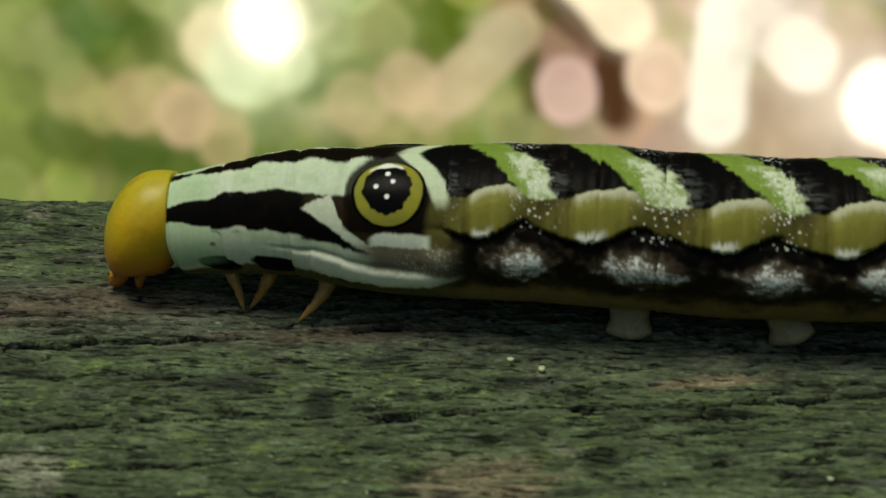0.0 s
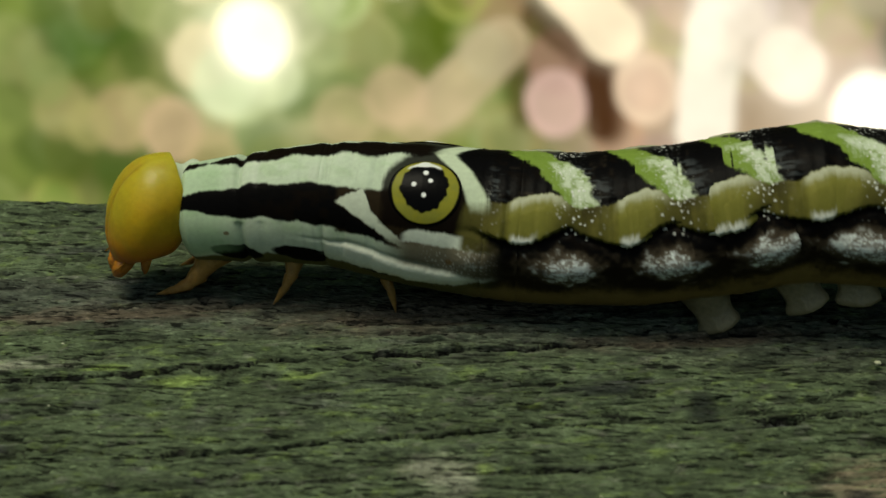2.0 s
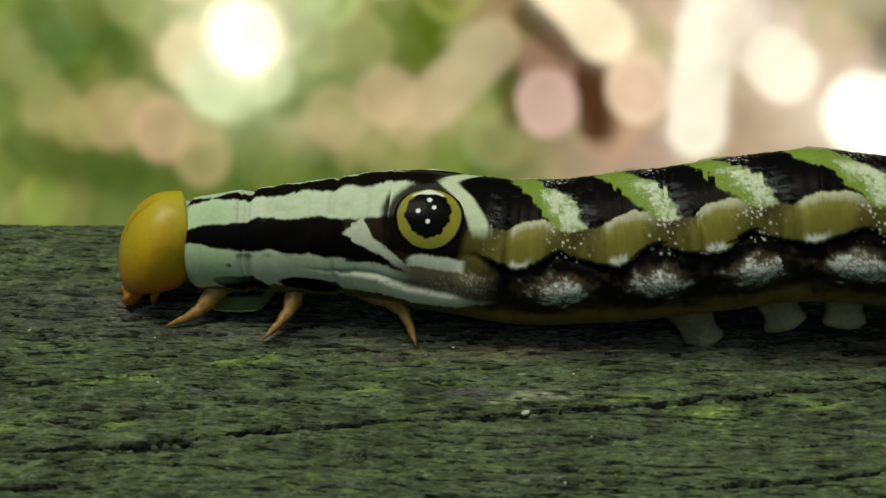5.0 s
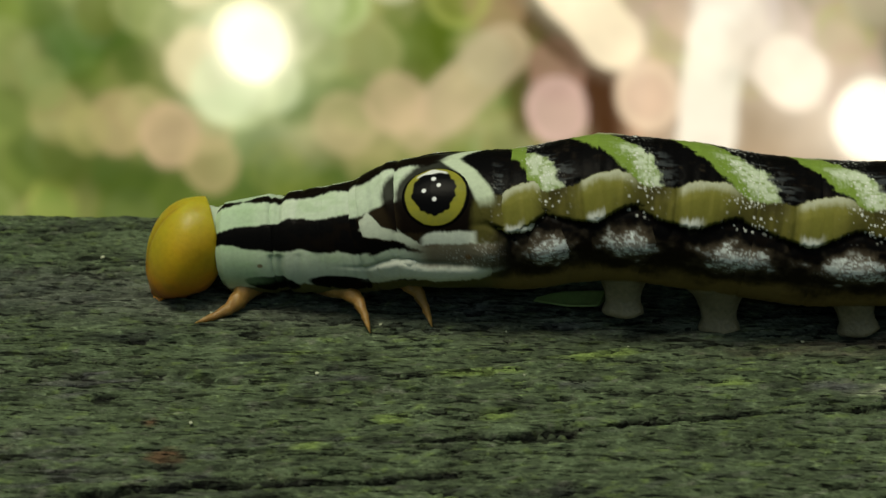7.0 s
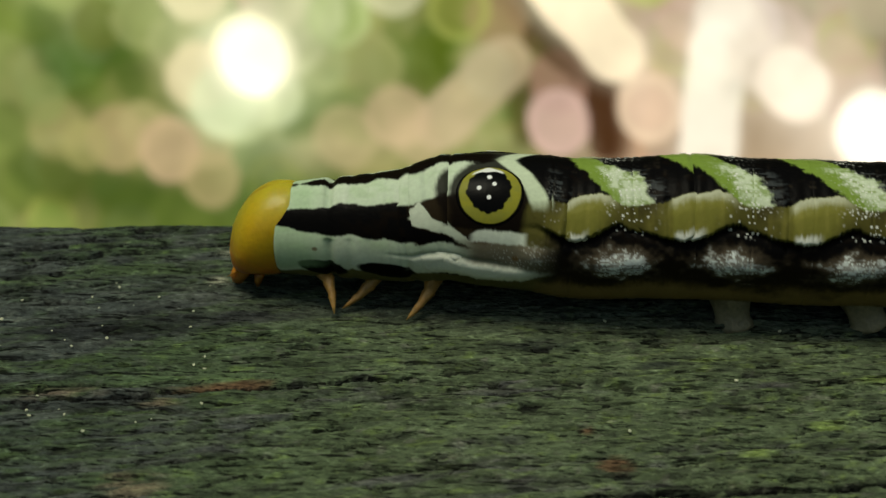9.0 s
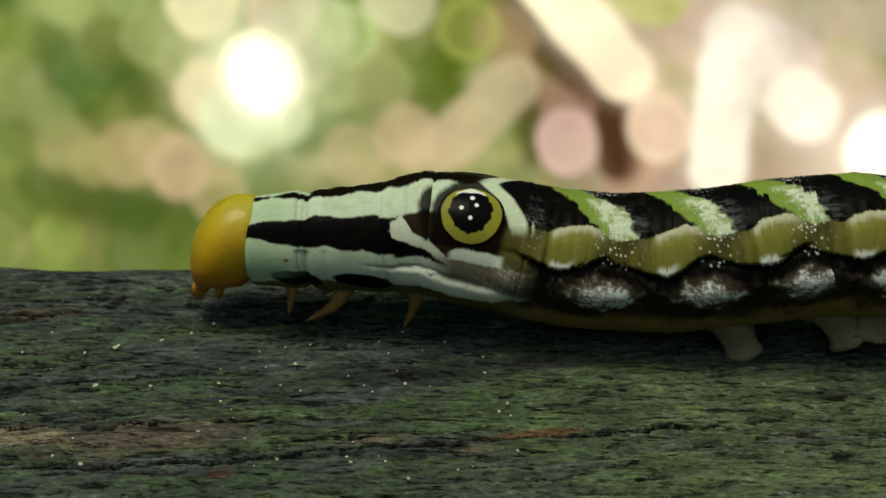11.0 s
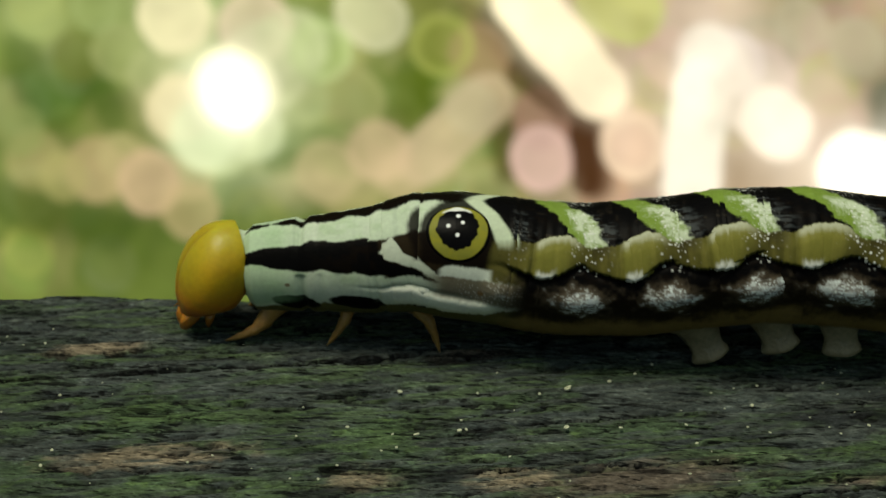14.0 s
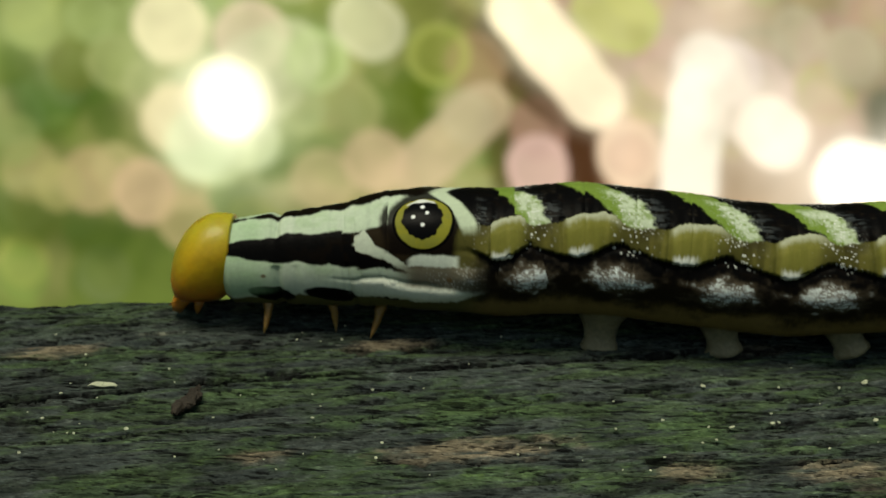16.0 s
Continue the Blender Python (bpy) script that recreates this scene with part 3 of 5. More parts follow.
    th_c = over(th_c, between(w_lo, w_hi, 0.015) * ramp(tx, 631, 638) * (1 - ramp(tx, 730, 740)), (0.60, 0.66, 0.53))
    a_lo = lines(x, [(615, -0.20), (640, -0.22), (681, -0.28), (725, -0.36), (760, -0.38)])
    th_c = over(th_c, between(a_lo, w_lo - 0.02, 0.02) * ramp(tx, 620, 630) * (1 - ramp(tx, 722, 740)), BLACK_C)
    th_c = over(th_c, ramp(vj, -0.10, -0.04) * ramp(tx, 690, 705) * (1 - ramp(vj, 0.40, 0.46) * (1 - ramp(tx, 770, 790))) * (1 - ramp(vj, 0.86, 0.92)), UMBER_C)
    # the taupe cheek, the white bar and the jaw line
    cheek = between(-0.58, -0.22, 0.04) * ramp(tx, 700, 745)
    th_c = over(th_c, 0.9 * cheek, (0.155, 0.118, 0.078))
    th_c = over(th_c, 0.6 * cheek * dots(s, a, 0.17, 0.7, 84) * ramp(tx, 745, 790), (0.70, 0.70, 0.64))
    th_c = over(th_c, between(-0.24, 0.38, 0.03) * ramp(tx, 798, 812), DIM_C)
    bar = between(-0.24 + 0.5 * ragged, -0.06 - 0.10 * (1 - ramp(tx, 722, 745)), 0.02) * ramp(tx, 726, 736) * (1 - ramp(tx, 804, 816))
    th_c = over(th_c, bar, (0.66, 0.72, 0.62))
    jaw_hi = lines(x, [(600, -0.44), (660, -0.47), (720, -0.50), (780, -0.60), (860, -0.54)]) + 0.025 * np.sin(x / 17.0)
    th_c = over(th_c, between(jaw_lo, jaw_hi, 0.03) * ramp(tx, 600, 660) * (1 - ramp(tx, 790, 870)), (0.80, 0.83, 0.71))
    groove = np.exp(-((v - jaw_hi - 0.02) / 0.03) ** 2) * ramp(x, 560, 640) * (1 - ramp(x, 760, 830))
    th_c = over(th_c, 0.45 * groove, (0.25, 0.27, 0.20))
    lift += (1 - rear) * np.where(s < 3.3, -0.10 * groove + 0.20 * between(jaw_lo, jaw_hi, 0.08) * ramp(x, 600, 700), 0)
    # the dark surround of the eye, the pale arc behind it
    ring = np.hypot((x - 752) / 60, (v - 0.45) / 0.49)
    th_c = over(th_c, 0.95 * (1 - ramp(ring + 1.5 * jit, 0.90, 1.06)) * ramp(v, -0.02, 0.06), UMBER_C)
    arc = lines(v, [(-0.1, 836), (0.25, 832), (0.5, 820), (0.75, 798), (0.95, 764), (1.0, 735)])
    th_c = over(th_c, ramp(tx - arc, 10, 22) * ramp(vj, 0.36, 0.46), BLACK_C)
    th_c = over(th_c, (1 - ramp(np.abs(tx - arc), 11, 18)) * ramp(vj, 0.22, 0.42), (0.58, 0.67, 0.48))
    # the dark line down the back
    d_lo = lines(x, [(395, 0.885), (478, 0.875), (487, 0.84), (560, 0.86), (620, 0.85), (700, 0.85), (760, 0.90), (800, 0.95)])
    d_lo = d_lo + 0.025 * np.sin(x / 11.0) - 0.12 * far * ramp(x, 480, 500)
    th_c = over(th_c, ramp(vj, d_lo - 0.02, d_lo + 0.02) * (1 - ramp(tx, 745, 775)), UMBER_C)
    low = ramp(-v, 0.05, 0.2)
    mix = ((1 - low) * ramp(tx, 832, 846) + low * ramp(tx, 806, 868))[..., None]
    for x0, v0 in ((463, -0.33), (797, -0.43)):
        d = np.hypot((x - x0) / 5, (v - v0) / 0.04)
        th_c = over(th_c, 0.8 * (1 - ramp(d, 0.7, 1.2)), (0.16, 0.09, 0.03))
    out = th_c * (1 - mix) + ab * mix
    # bare skin near the tail keeps the pattern; the under side is plain
    under = ramp(-th, 0.85, 1.0)
    return over(out, under, BELLY_C), lift


def skin_point(s, th, lift=0.0):
    """A point of the skin, the body's axis being the x axis; th is above the level on the near side."""
    r = girth(s) + lift
    flat = 1 - 0.10 * ramp(-np.sin(th), 0.6, 1.0)
    return np.stack([s, -r * np.cos(th), r * np.sin(th) * flat], -1)


def make_ring(name, s0, s1, parent, lap=0.55, around=340, step=0.045, label=""):
    """One rigid length of the body; its ends tuck in under its neighbours."""
    sm = (s0 + s1) / 2
    s = np.arange(s0 - lap, s1 + lap + step / 2, step)
    th = np.linspace(-math.pi / 2, 3 * math.pi / 2, around, endpoint=False)
    S, A = np.meshgrid(s, th, indexing="ij")
    mir = np.where(A > math.pi / 2, math.pi - A, A)
    col, lift = markings(S, mir, (A > math.pi / 2) * 1.0)
    past = np.maximum(np.maximum(s0 - S, S - s1), 0) / lap
    lift = lift - 0.02 * ramp(past, 0.0, 0.3) - 0.5 * past ** 2
    P = skin_point(S, A, lift)
    P[..., 0] -= sm
    ob = put(name, grid_mesh(name, P[:, ::-1], col[:, ::-1], wrap=True, material=SKIN), parent, label)
    ob["mid"] = sm
    ob["half"] = (s1 - s0) / 2
    return ob


def make_eyespot(seg, side):
    """The false eye: an olive iris, a black pupil and four white points, slightly domed."""
    se, te, r0 = 0.2, 0.885, 1.60
    q = 1.05
    te -= 0.22 if side < 0 else 0.0
    rr = np.linspace(0, 1, 80) ** 0.8
    ang = np.linspace(0, 2 * math.pi, 200, endpoint=False)
    Rr, An = np.meshgrid(rr, ang, indexing="ij")
    dx, dy = Rr * r0 * np.cos(An) * 1.02, Rr * r0 * np.sin(An)
    s, th = se + q * dx, te + q * dy / girth(se)
    dome = 0.03 + 0.17 * (1 - Rr ** 2) - 0.07 * ramp(Rr, 0.93, 1.0)
    P = skin_point(s, th, dome)
    P[..., 1] *= side
    P[..., 0] -= seg["mid"]
    n = 0.06 * (fuzz3(An * 3.2, Rr * 3, 90) - 0.5)
    d = np.hypot(dx, dy)
    col = np.zeros(d.shape + (3,)) + np.array(BLACK_C)
    iris = (1 - ramp(d + 1.4 * n, 1.40, 1.48))
    col = over(col, iris, (0.30, 0.285, 0.035))
    col = over(col, 0.5 * iris * ramp(fuzz3(dx / 0.3, dy / 0.3, 91), 0.45, 0.65), (0.24, 0.25, 0.05))
    pupil = np.hypot((dx + 0.06) / 1.06, (dy - 0.16) / 1.12) + 0.035 * np.sin(9 * An) + 0.02 * np.sin(17 * An)
    col = over(col, 1 - ramp(pupil + 2.6 * n, 0.94, 1.02), (0.003, 0.003, 0.0035))
    # the sky's highlight above the pupil, painted as a white crescent
    glint = np.hypot((dx + 0.16) / 0.62, (dy - 1.24 + 0.42 * (dx + 0.05) ** 2) / 0.15) + 0.16 * np.sin(9 * dx)
    col = over(col, 1 - ramp(glint + 2 * n, 0.8, 1.15), (0.80, 0.82, 0.78))
    for x, y, r in ((-0.08, 0.76, 0.125), (0.17, 0.40, 0.11), (-0.52, 0.17, 0.115), (-0.03, -0.26, 0.11)):
        col = over(col, 1 - ramp(np.hypot(dx - x, dy - y) / r, 0.75, 1.1), (0.93, 0.94, 0.93))
    if side < 0:
        P, col = P[::-1], col[::-1]
    put("eyespot", grid_mesh("eyespot", P, col, wrap=True, material=SPOT), seg, "olive and black false eye with white points")


def make_head(parent):
    n, m = 70, 90
    th = np.linspace(0.003, math.pi - 0.003, n)
    ph = np.linspace(0, 2 * math.pi, m, endpoint=False)
    T, A = np.meshgrid(th, ph, indexing="ij")
    nx, ny, nz = np.sin(T) * np.cos(A), np.sin(T) * np.sin(A), np.cos(T)
    power = lambda q, e: np.sign(q) * np.abs(q) ** e
    low = ramp(-nz, 0.55, 1.0)
    full = np.where(nx > 0, np.maximum(np.hypot(ny, nz), 1e-3) ** -0.62, 1.0)
    ny, nz = ny * full, nz * full
    x = -1.26 + 1.86 * power(nx, 0.9) + 0.82 * nz - 0.25 * low
    y = 2.30 * ny * (1 - 0.40 * low)
    z = -0.62 + 2.58 * power(nz, 0.92)
    seam = np.exp(-(y / 0.16) ** 2) * ramp(-nx, 0.0, 0.5)
    x = x + 0.10 * seam
    x = np.minimum(x, 0.35 + 0.1 * (x - 0.35))
    x = x + 0.03 * (fuzz3(y * 3, z * 3, 95) - 0.5)
    col = np.zeros(x.shape + (3,)) + np.array([0.62, 0.41, 0.016])
    col = over(col, ramp(-z, 0.0, 2.4), (0.58, 0.215, 0.014))
    # greener top and front rim, painted for light coming through the head
    col = over(col, 0.8 * ramp(z, 0.2, 2.2), (0.45, 0.42, 0.028))
    col = over(col, 0.6 * ramp(-nx, 0.35, 0.95) * ramp(z, -1.8, 0.5), (0.42, 0.41, 0.035))
    col = over(col, 0.8 * ramp(-z, 1.7, 2.4) * ramp(fuzz3(y * 2, z * 2, 96), 0.3, 0.6), (0.44, 0.13, 0.018))
    col = over(col, 0.4 * ramp(fuzz3(y * 1.3, z * 1.3 + x, 94), 0.45, 0.75), (0.46, 0.30, 0.02))
    col = over(col, 0.5 * seam * ramp(z, -2.2, -1.0), (0.34, 0.20, 0.02))
    head = put("head", grid_mesh("head", np.stack([x, y, z], -1), col, wrap=True, material=HEAD), parent, "smooth yellow-orange head capsule")
    head["mid"] = -11.0
    head["half"] = 1.0
    # the soft neck that joins the head to the first segment
    nq, na = np.meshgrid(np.linspace(0, 1, 14), np.linspace(0, 2 * math.pi, 60, endpoint=False), indexing="ij")
    wide = 1 + 0.05 * np.cos(nq * 14) - 0.10 * nq
    neck = np.stack([-0.6 + 2.2 * nq, 1.75 * wide * np.cos(na), -0.45 + 1.85 * wide * np.sin(na)], -1)
    tone = over(np.zeros(nq.shape + (3,)) + np.array([0.36, 0.36, 0.08]), ramp(nq, 0.1, 0.5), PALE_C)
    put("neck", grid_mesh("neck", neck[:, ::-1], tone[:, ::-1], wrap=True, material=SKIN), head, "pale green neck fold")
    for side in (-1, 1):
        part("mandible", loft([(-2.60, side * 0.55, -2.65, 0.58, 0.52), (-2.90, side * 0.52, -3.15, 0.50, 0.42), (-3.05, side * 0.36, -3.55, 0.32, 0.26), (-3.02, side * 0.22, -3.80, 0.08, 0.08)], 10), MOUTH, head, "orange mouthpart")
        part("antenna", loft([(-2.60, side * 0.95, -2.25, 0.16, 0.16), (-2.78, side * 1.0, -2.60, 0.12, 0.12), (-3.35, side * 1.02, -2.95, 0.05, 0.05)], 8), MOUTH, head, "short orange antenna")
        part("palp", loft([(-1.70, side * 0.8, -2.75, 0.3, 0.3), (-1.85, side * 0.8, -3.30, 0.2, 0.2), (-1.90, side * 0.75, -3.60, 0.07, 0.07)], 8), MOUTH, head, "orange palp")
    return head


def leg_mesh(side):
    """A jointed, hooked true leg that hangs from the origin."""
    o = -side
    rows = [(0.1, 0, 0.7, 0.70, 0.55), (0.10, 0.10, 0.2, 0.50, 0.42), (0.18, 0.22, -0.26, 0.33, 0.30), (0.20, 0.28, -0.38, 0.36, 0.32), (0.16, 0.36, -0.84, 0.22, 0.20), (0.14, 0.38, -0.93, 0.25, 0.22), (0.02, 0.35, -1.34, 0.15, 0.13), (-0.01, 0.33, -1.42, 0.17, 0.15), (-0.18, 0.28, -1.82, 0.09, 0.08), (-0.34, 0.24, -2.06, 0.02, 0.02)]
    return loft([(x - 0.10 * math.sin(2.2 * z), o * y, 1.42 * z, 1.35 * rx, 1.3 * ry) for x, y, z, rx, ry in rows], 12)


def proleg_mesh(side):
    """A fleshy false leg with a wide root, a waist and a flared, flat sole; it hangs from the origin."""
    o = -side
    rows = []
    for t, w in ((0, 2.5), (0.12, 2.2), (0.24, 1.75), (0.36, 1.38), (0.48, 1.12), (0.6, 0.96), (0.72, 0.88), (0.84, 0.89), (0.92, 0.99), (0.97, 1.02), (1.0, 0.90)):
        rows.append((0, o * 0.95 * t, -PROLEG_LONG * t, w, 0.72 * w))
    bm = loft(rows, 22)
    for v in bm.verts:
        k = 1 + 0.09 * noise.noise(v.co * 1.7) + 0.05 * noise.noise(v.co * 5)
        v.co.x, v.co.y = v.co.x * k, v.co.y * k
    return bm


PROLEG_LONG = 2.9
LEG_TIP = (-0.44, 0.24, -2.93)
larva = new("caterpillar")
tagged(larva, "green, black and white striped caterpillar with false eyes and yellow head", "caterpillar")
PIECES = []
HEADPART = make_head(larva)
thorax = []
for s0, s1 in ((-11.45, -8.45), (-8.45, -6.4), (-6.4, -4.5), (-4.5, -3.1), (-3.1, -1.7)):
    thorax.append(make_ring("thorax_segment", s0, s1, larva, lap=0.25 if s0 < -11 else 0.9, label="pale green segment with a black side stripe"))
eye_seg = make_ring("eye_segment", -1.7, 3.0, larva, lap=0.9, label="swollen segment that bears the false eyes")
PIECES += thorax + [eye_seg]
for side in (1, -1):
    make_eyespot(eye_seg, side)
for i in range(len(JOINTS) - 1):
    a, b = JOINTS[i], JOINTS[i + 1]
    cuts = np.linspace(3.0, b, 4) if i == 0 else np.linspace(a, b, 3) if i < 5 else [a, b]
    fine = i < 5
    for q, (s0, s1) in enumerate(zip(cuts, cuts[1:])):
        ring = make_ring("abdomen_ring", s0, s1, larva, lap=0.9, around=340 if fine else 120, step=0.045 if fine else 0.14, label="black and green ring with an olive scallop")
        PIECES.append(ring)
LEGS, PROLEGS = [], []
for side in (1, -1):
    for k in range(3):
        LEGS.append((part("true_leg", leg_mesh(side), LEG, larva, "hooked orange leg"), k, side))
    for k in range(4):
        PROLEGS.append((part("proleg", proleg_mesh(side), PROLEG, larva, "pale fleshy false leg"), k, side))


# ---- small things on the timber ----
def make_scrap(t0, cx, cy, cz, half_w, material, label):
    """A scrap of a leaf with some thickness, bent along its length."""
    n, m = 40, 14
    t = np.linspace(0, 1, n)[:, None] * np.ones((1, m))
    w = np.linspace(-1, 1, m)[None, :] * np.ones((n, 1))
    x, y, z = (np.interp(t, t0, c) for c in (cx, cy, cz))
    half = half_w * np.sin(np.pi * np.clip(t, 0.03, 0.97)) ** 0.6
    P = np.stack([x + 0.35 * w * half, y + w * half * 0.9, z + 0.30 * (w * half) ** 2 + 0.06 * np.sin(9 * t)], -1)
    back = P[:, ::-1].copy()
    back[..., 2] -= 0.09
    me = grid_mesh("leaf_scrap", np.concatenate([P, back], 1), wrap=True, material=material)
    tagged(put("leaf_scrap", me), label, "leaf")


make_scrap([0, 0.35, 0.6, 0.8, 1], [-50.4, -48.6, -46.9, -46.5, -47.5], [1.0, 0.9, 0.9, 2.4, 3.3], [0.25, 0.25, 0.4, 1.0, 1.4], 0.85, SPRIG, "small curled scrap of pale green leaf on the timber")
make_scrap([0, 0.4, 0.7, 1], [-41.8, -40.9, -40.3, -39.4], [6.6, 7.4, 8.0, 8.9], [0.2, 0.3, 0.42, 0.6], 1.0, SPECK, "thin whitish sliver of dry leaf on the timber")
make_scrap([0, 0.5, 1], [-146.4, -145.7, -144.9], [-6.2, -6.05, -6.2], [0.15, 0.22, 0.16], 0.22, SPECK, "tiny pale yellow chip lying in a crack")


def make_flake():
    n, m = 60, 36
    t = np.linspace(0, 1, n)[:, None] * np.ones((1, m))
    a = np.linspace(0, 2 * math.pi, m, endpoint=False)[None, :] * np.ones((n, 1))
    r = 0.46 * np.sin(np.pi * np.clip(t, 0.02, 0.98)) ** 0.5 * (1.1 - 0.4 * t) * (1 + 1.1 * (fuzz3(t * 9, a * 1.5, 99) - 0.5))
    lump = 0.25 * (fuzz3(t * 14, a * 3, 98) - 0.5)
    P = np.stack([-141.4 + 0.7 * t + 0.4 * (fuzz(t * 5, t * 0, 97) - 0.5) + r * np.cos(a), -8.6 + 2.3 * t + lump, 0.18 + 0.25 * t + 0.5 * r * np.sin(a) + lump], -1)
    tagged(put("bark_flake", grid_mesh("bark_flake", P, wrap=True, material=FLAKE)), "small dark brown flake of bark on the timber", "bark flake")


make_flake()


# ---- the forest behind ----
def make_ground():
    bm = bmesh.new()
    bmesh.ops.create_grid(bm, x_segments=60, y_segments=60, size=60000)
    for v in bm.verts:
        v.co.z = -1380 + 8 * noise.noise(v.co * 0.0004)
    ob = part("ground", bm, SOIL, None)
    tagged(ob, "dark leaf-strewn forest floor", "ground", kind="structure")


make_ground()

# an emissive sheet: sunlit undergrowth, gaps of light and their lens blur painted in
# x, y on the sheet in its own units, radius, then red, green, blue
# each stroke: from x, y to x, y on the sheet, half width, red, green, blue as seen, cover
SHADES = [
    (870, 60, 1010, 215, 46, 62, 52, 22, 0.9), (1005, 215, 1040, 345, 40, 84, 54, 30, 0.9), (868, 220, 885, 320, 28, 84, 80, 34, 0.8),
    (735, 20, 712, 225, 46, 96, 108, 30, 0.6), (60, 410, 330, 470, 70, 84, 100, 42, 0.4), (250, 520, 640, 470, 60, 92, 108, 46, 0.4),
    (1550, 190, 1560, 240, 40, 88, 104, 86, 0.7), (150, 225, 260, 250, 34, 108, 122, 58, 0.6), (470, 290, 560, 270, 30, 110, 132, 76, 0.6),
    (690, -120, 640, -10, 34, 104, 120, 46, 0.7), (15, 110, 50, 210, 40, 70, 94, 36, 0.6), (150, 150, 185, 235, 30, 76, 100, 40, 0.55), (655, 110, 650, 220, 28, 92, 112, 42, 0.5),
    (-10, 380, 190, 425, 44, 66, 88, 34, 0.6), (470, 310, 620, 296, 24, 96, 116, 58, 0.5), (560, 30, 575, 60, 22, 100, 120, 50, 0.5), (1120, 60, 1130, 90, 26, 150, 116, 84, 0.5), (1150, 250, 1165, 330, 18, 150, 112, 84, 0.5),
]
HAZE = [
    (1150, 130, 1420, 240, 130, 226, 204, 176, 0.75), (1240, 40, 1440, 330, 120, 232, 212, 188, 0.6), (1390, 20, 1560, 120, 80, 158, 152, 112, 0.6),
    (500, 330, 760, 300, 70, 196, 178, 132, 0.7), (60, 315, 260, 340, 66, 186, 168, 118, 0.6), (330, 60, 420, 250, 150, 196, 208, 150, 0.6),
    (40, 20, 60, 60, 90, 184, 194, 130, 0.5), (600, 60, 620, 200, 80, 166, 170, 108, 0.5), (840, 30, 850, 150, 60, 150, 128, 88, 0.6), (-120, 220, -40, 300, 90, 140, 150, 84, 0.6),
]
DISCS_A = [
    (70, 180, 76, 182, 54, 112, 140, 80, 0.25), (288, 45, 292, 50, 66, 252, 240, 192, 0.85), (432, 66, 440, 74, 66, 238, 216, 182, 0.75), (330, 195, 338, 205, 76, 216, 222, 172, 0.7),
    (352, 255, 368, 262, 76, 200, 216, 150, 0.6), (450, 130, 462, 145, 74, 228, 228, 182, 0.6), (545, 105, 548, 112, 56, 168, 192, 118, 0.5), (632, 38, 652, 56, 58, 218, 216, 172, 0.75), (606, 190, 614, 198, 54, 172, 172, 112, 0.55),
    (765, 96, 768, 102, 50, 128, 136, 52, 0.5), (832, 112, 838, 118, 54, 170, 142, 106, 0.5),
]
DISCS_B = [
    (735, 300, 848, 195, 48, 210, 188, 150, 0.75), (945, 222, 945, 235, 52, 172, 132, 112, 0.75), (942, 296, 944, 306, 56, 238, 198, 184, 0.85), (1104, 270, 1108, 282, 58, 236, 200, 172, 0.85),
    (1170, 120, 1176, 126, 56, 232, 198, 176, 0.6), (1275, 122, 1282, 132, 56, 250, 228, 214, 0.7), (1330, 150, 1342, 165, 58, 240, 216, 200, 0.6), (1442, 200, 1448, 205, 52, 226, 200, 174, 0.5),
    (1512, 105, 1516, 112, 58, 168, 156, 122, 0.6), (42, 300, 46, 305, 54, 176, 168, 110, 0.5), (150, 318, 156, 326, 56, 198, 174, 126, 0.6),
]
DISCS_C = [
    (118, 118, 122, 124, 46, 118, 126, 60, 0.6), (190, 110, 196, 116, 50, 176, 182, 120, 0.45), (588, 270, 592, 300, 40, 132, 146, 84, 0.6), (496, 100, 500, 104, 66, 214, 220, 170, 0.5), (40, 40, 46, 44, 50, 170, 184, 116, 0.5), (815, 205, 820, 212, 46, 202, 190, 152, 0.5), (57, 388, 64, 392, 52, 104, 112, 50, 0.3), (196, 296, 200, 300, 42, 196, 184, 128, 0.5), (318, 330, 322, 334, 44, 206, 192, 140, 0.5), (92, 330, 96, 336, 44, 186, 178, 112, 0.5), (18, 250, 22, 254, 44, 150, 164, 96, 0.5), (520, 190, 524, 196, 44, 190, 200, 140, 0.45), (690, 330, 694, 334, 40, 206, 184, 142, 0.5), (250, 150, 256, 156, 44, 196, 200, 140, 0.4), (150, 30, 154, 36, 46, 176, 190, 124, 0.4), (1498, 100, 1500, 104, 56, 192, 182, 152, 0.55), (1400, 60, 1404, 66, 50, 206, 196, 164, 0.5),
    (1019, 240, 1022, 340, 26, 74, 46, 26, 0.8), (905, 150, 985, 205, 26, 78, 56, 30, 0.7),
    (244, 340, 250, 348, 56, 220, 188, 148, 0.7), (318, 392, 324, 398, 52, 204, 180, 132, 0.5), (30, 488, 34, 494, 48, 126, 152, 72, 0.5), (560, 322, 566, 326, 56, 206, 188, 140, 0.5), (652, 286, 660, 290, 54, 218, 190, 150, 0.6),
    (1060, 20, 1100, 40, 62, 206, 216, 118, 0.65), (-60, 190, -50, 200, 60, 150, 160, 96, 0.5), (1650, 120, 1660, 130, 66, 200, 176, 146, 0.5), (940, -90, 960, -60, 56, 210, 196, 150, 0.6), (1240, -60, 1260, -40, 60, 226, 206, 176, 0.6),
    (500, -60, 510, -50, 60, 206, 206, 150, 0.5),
]
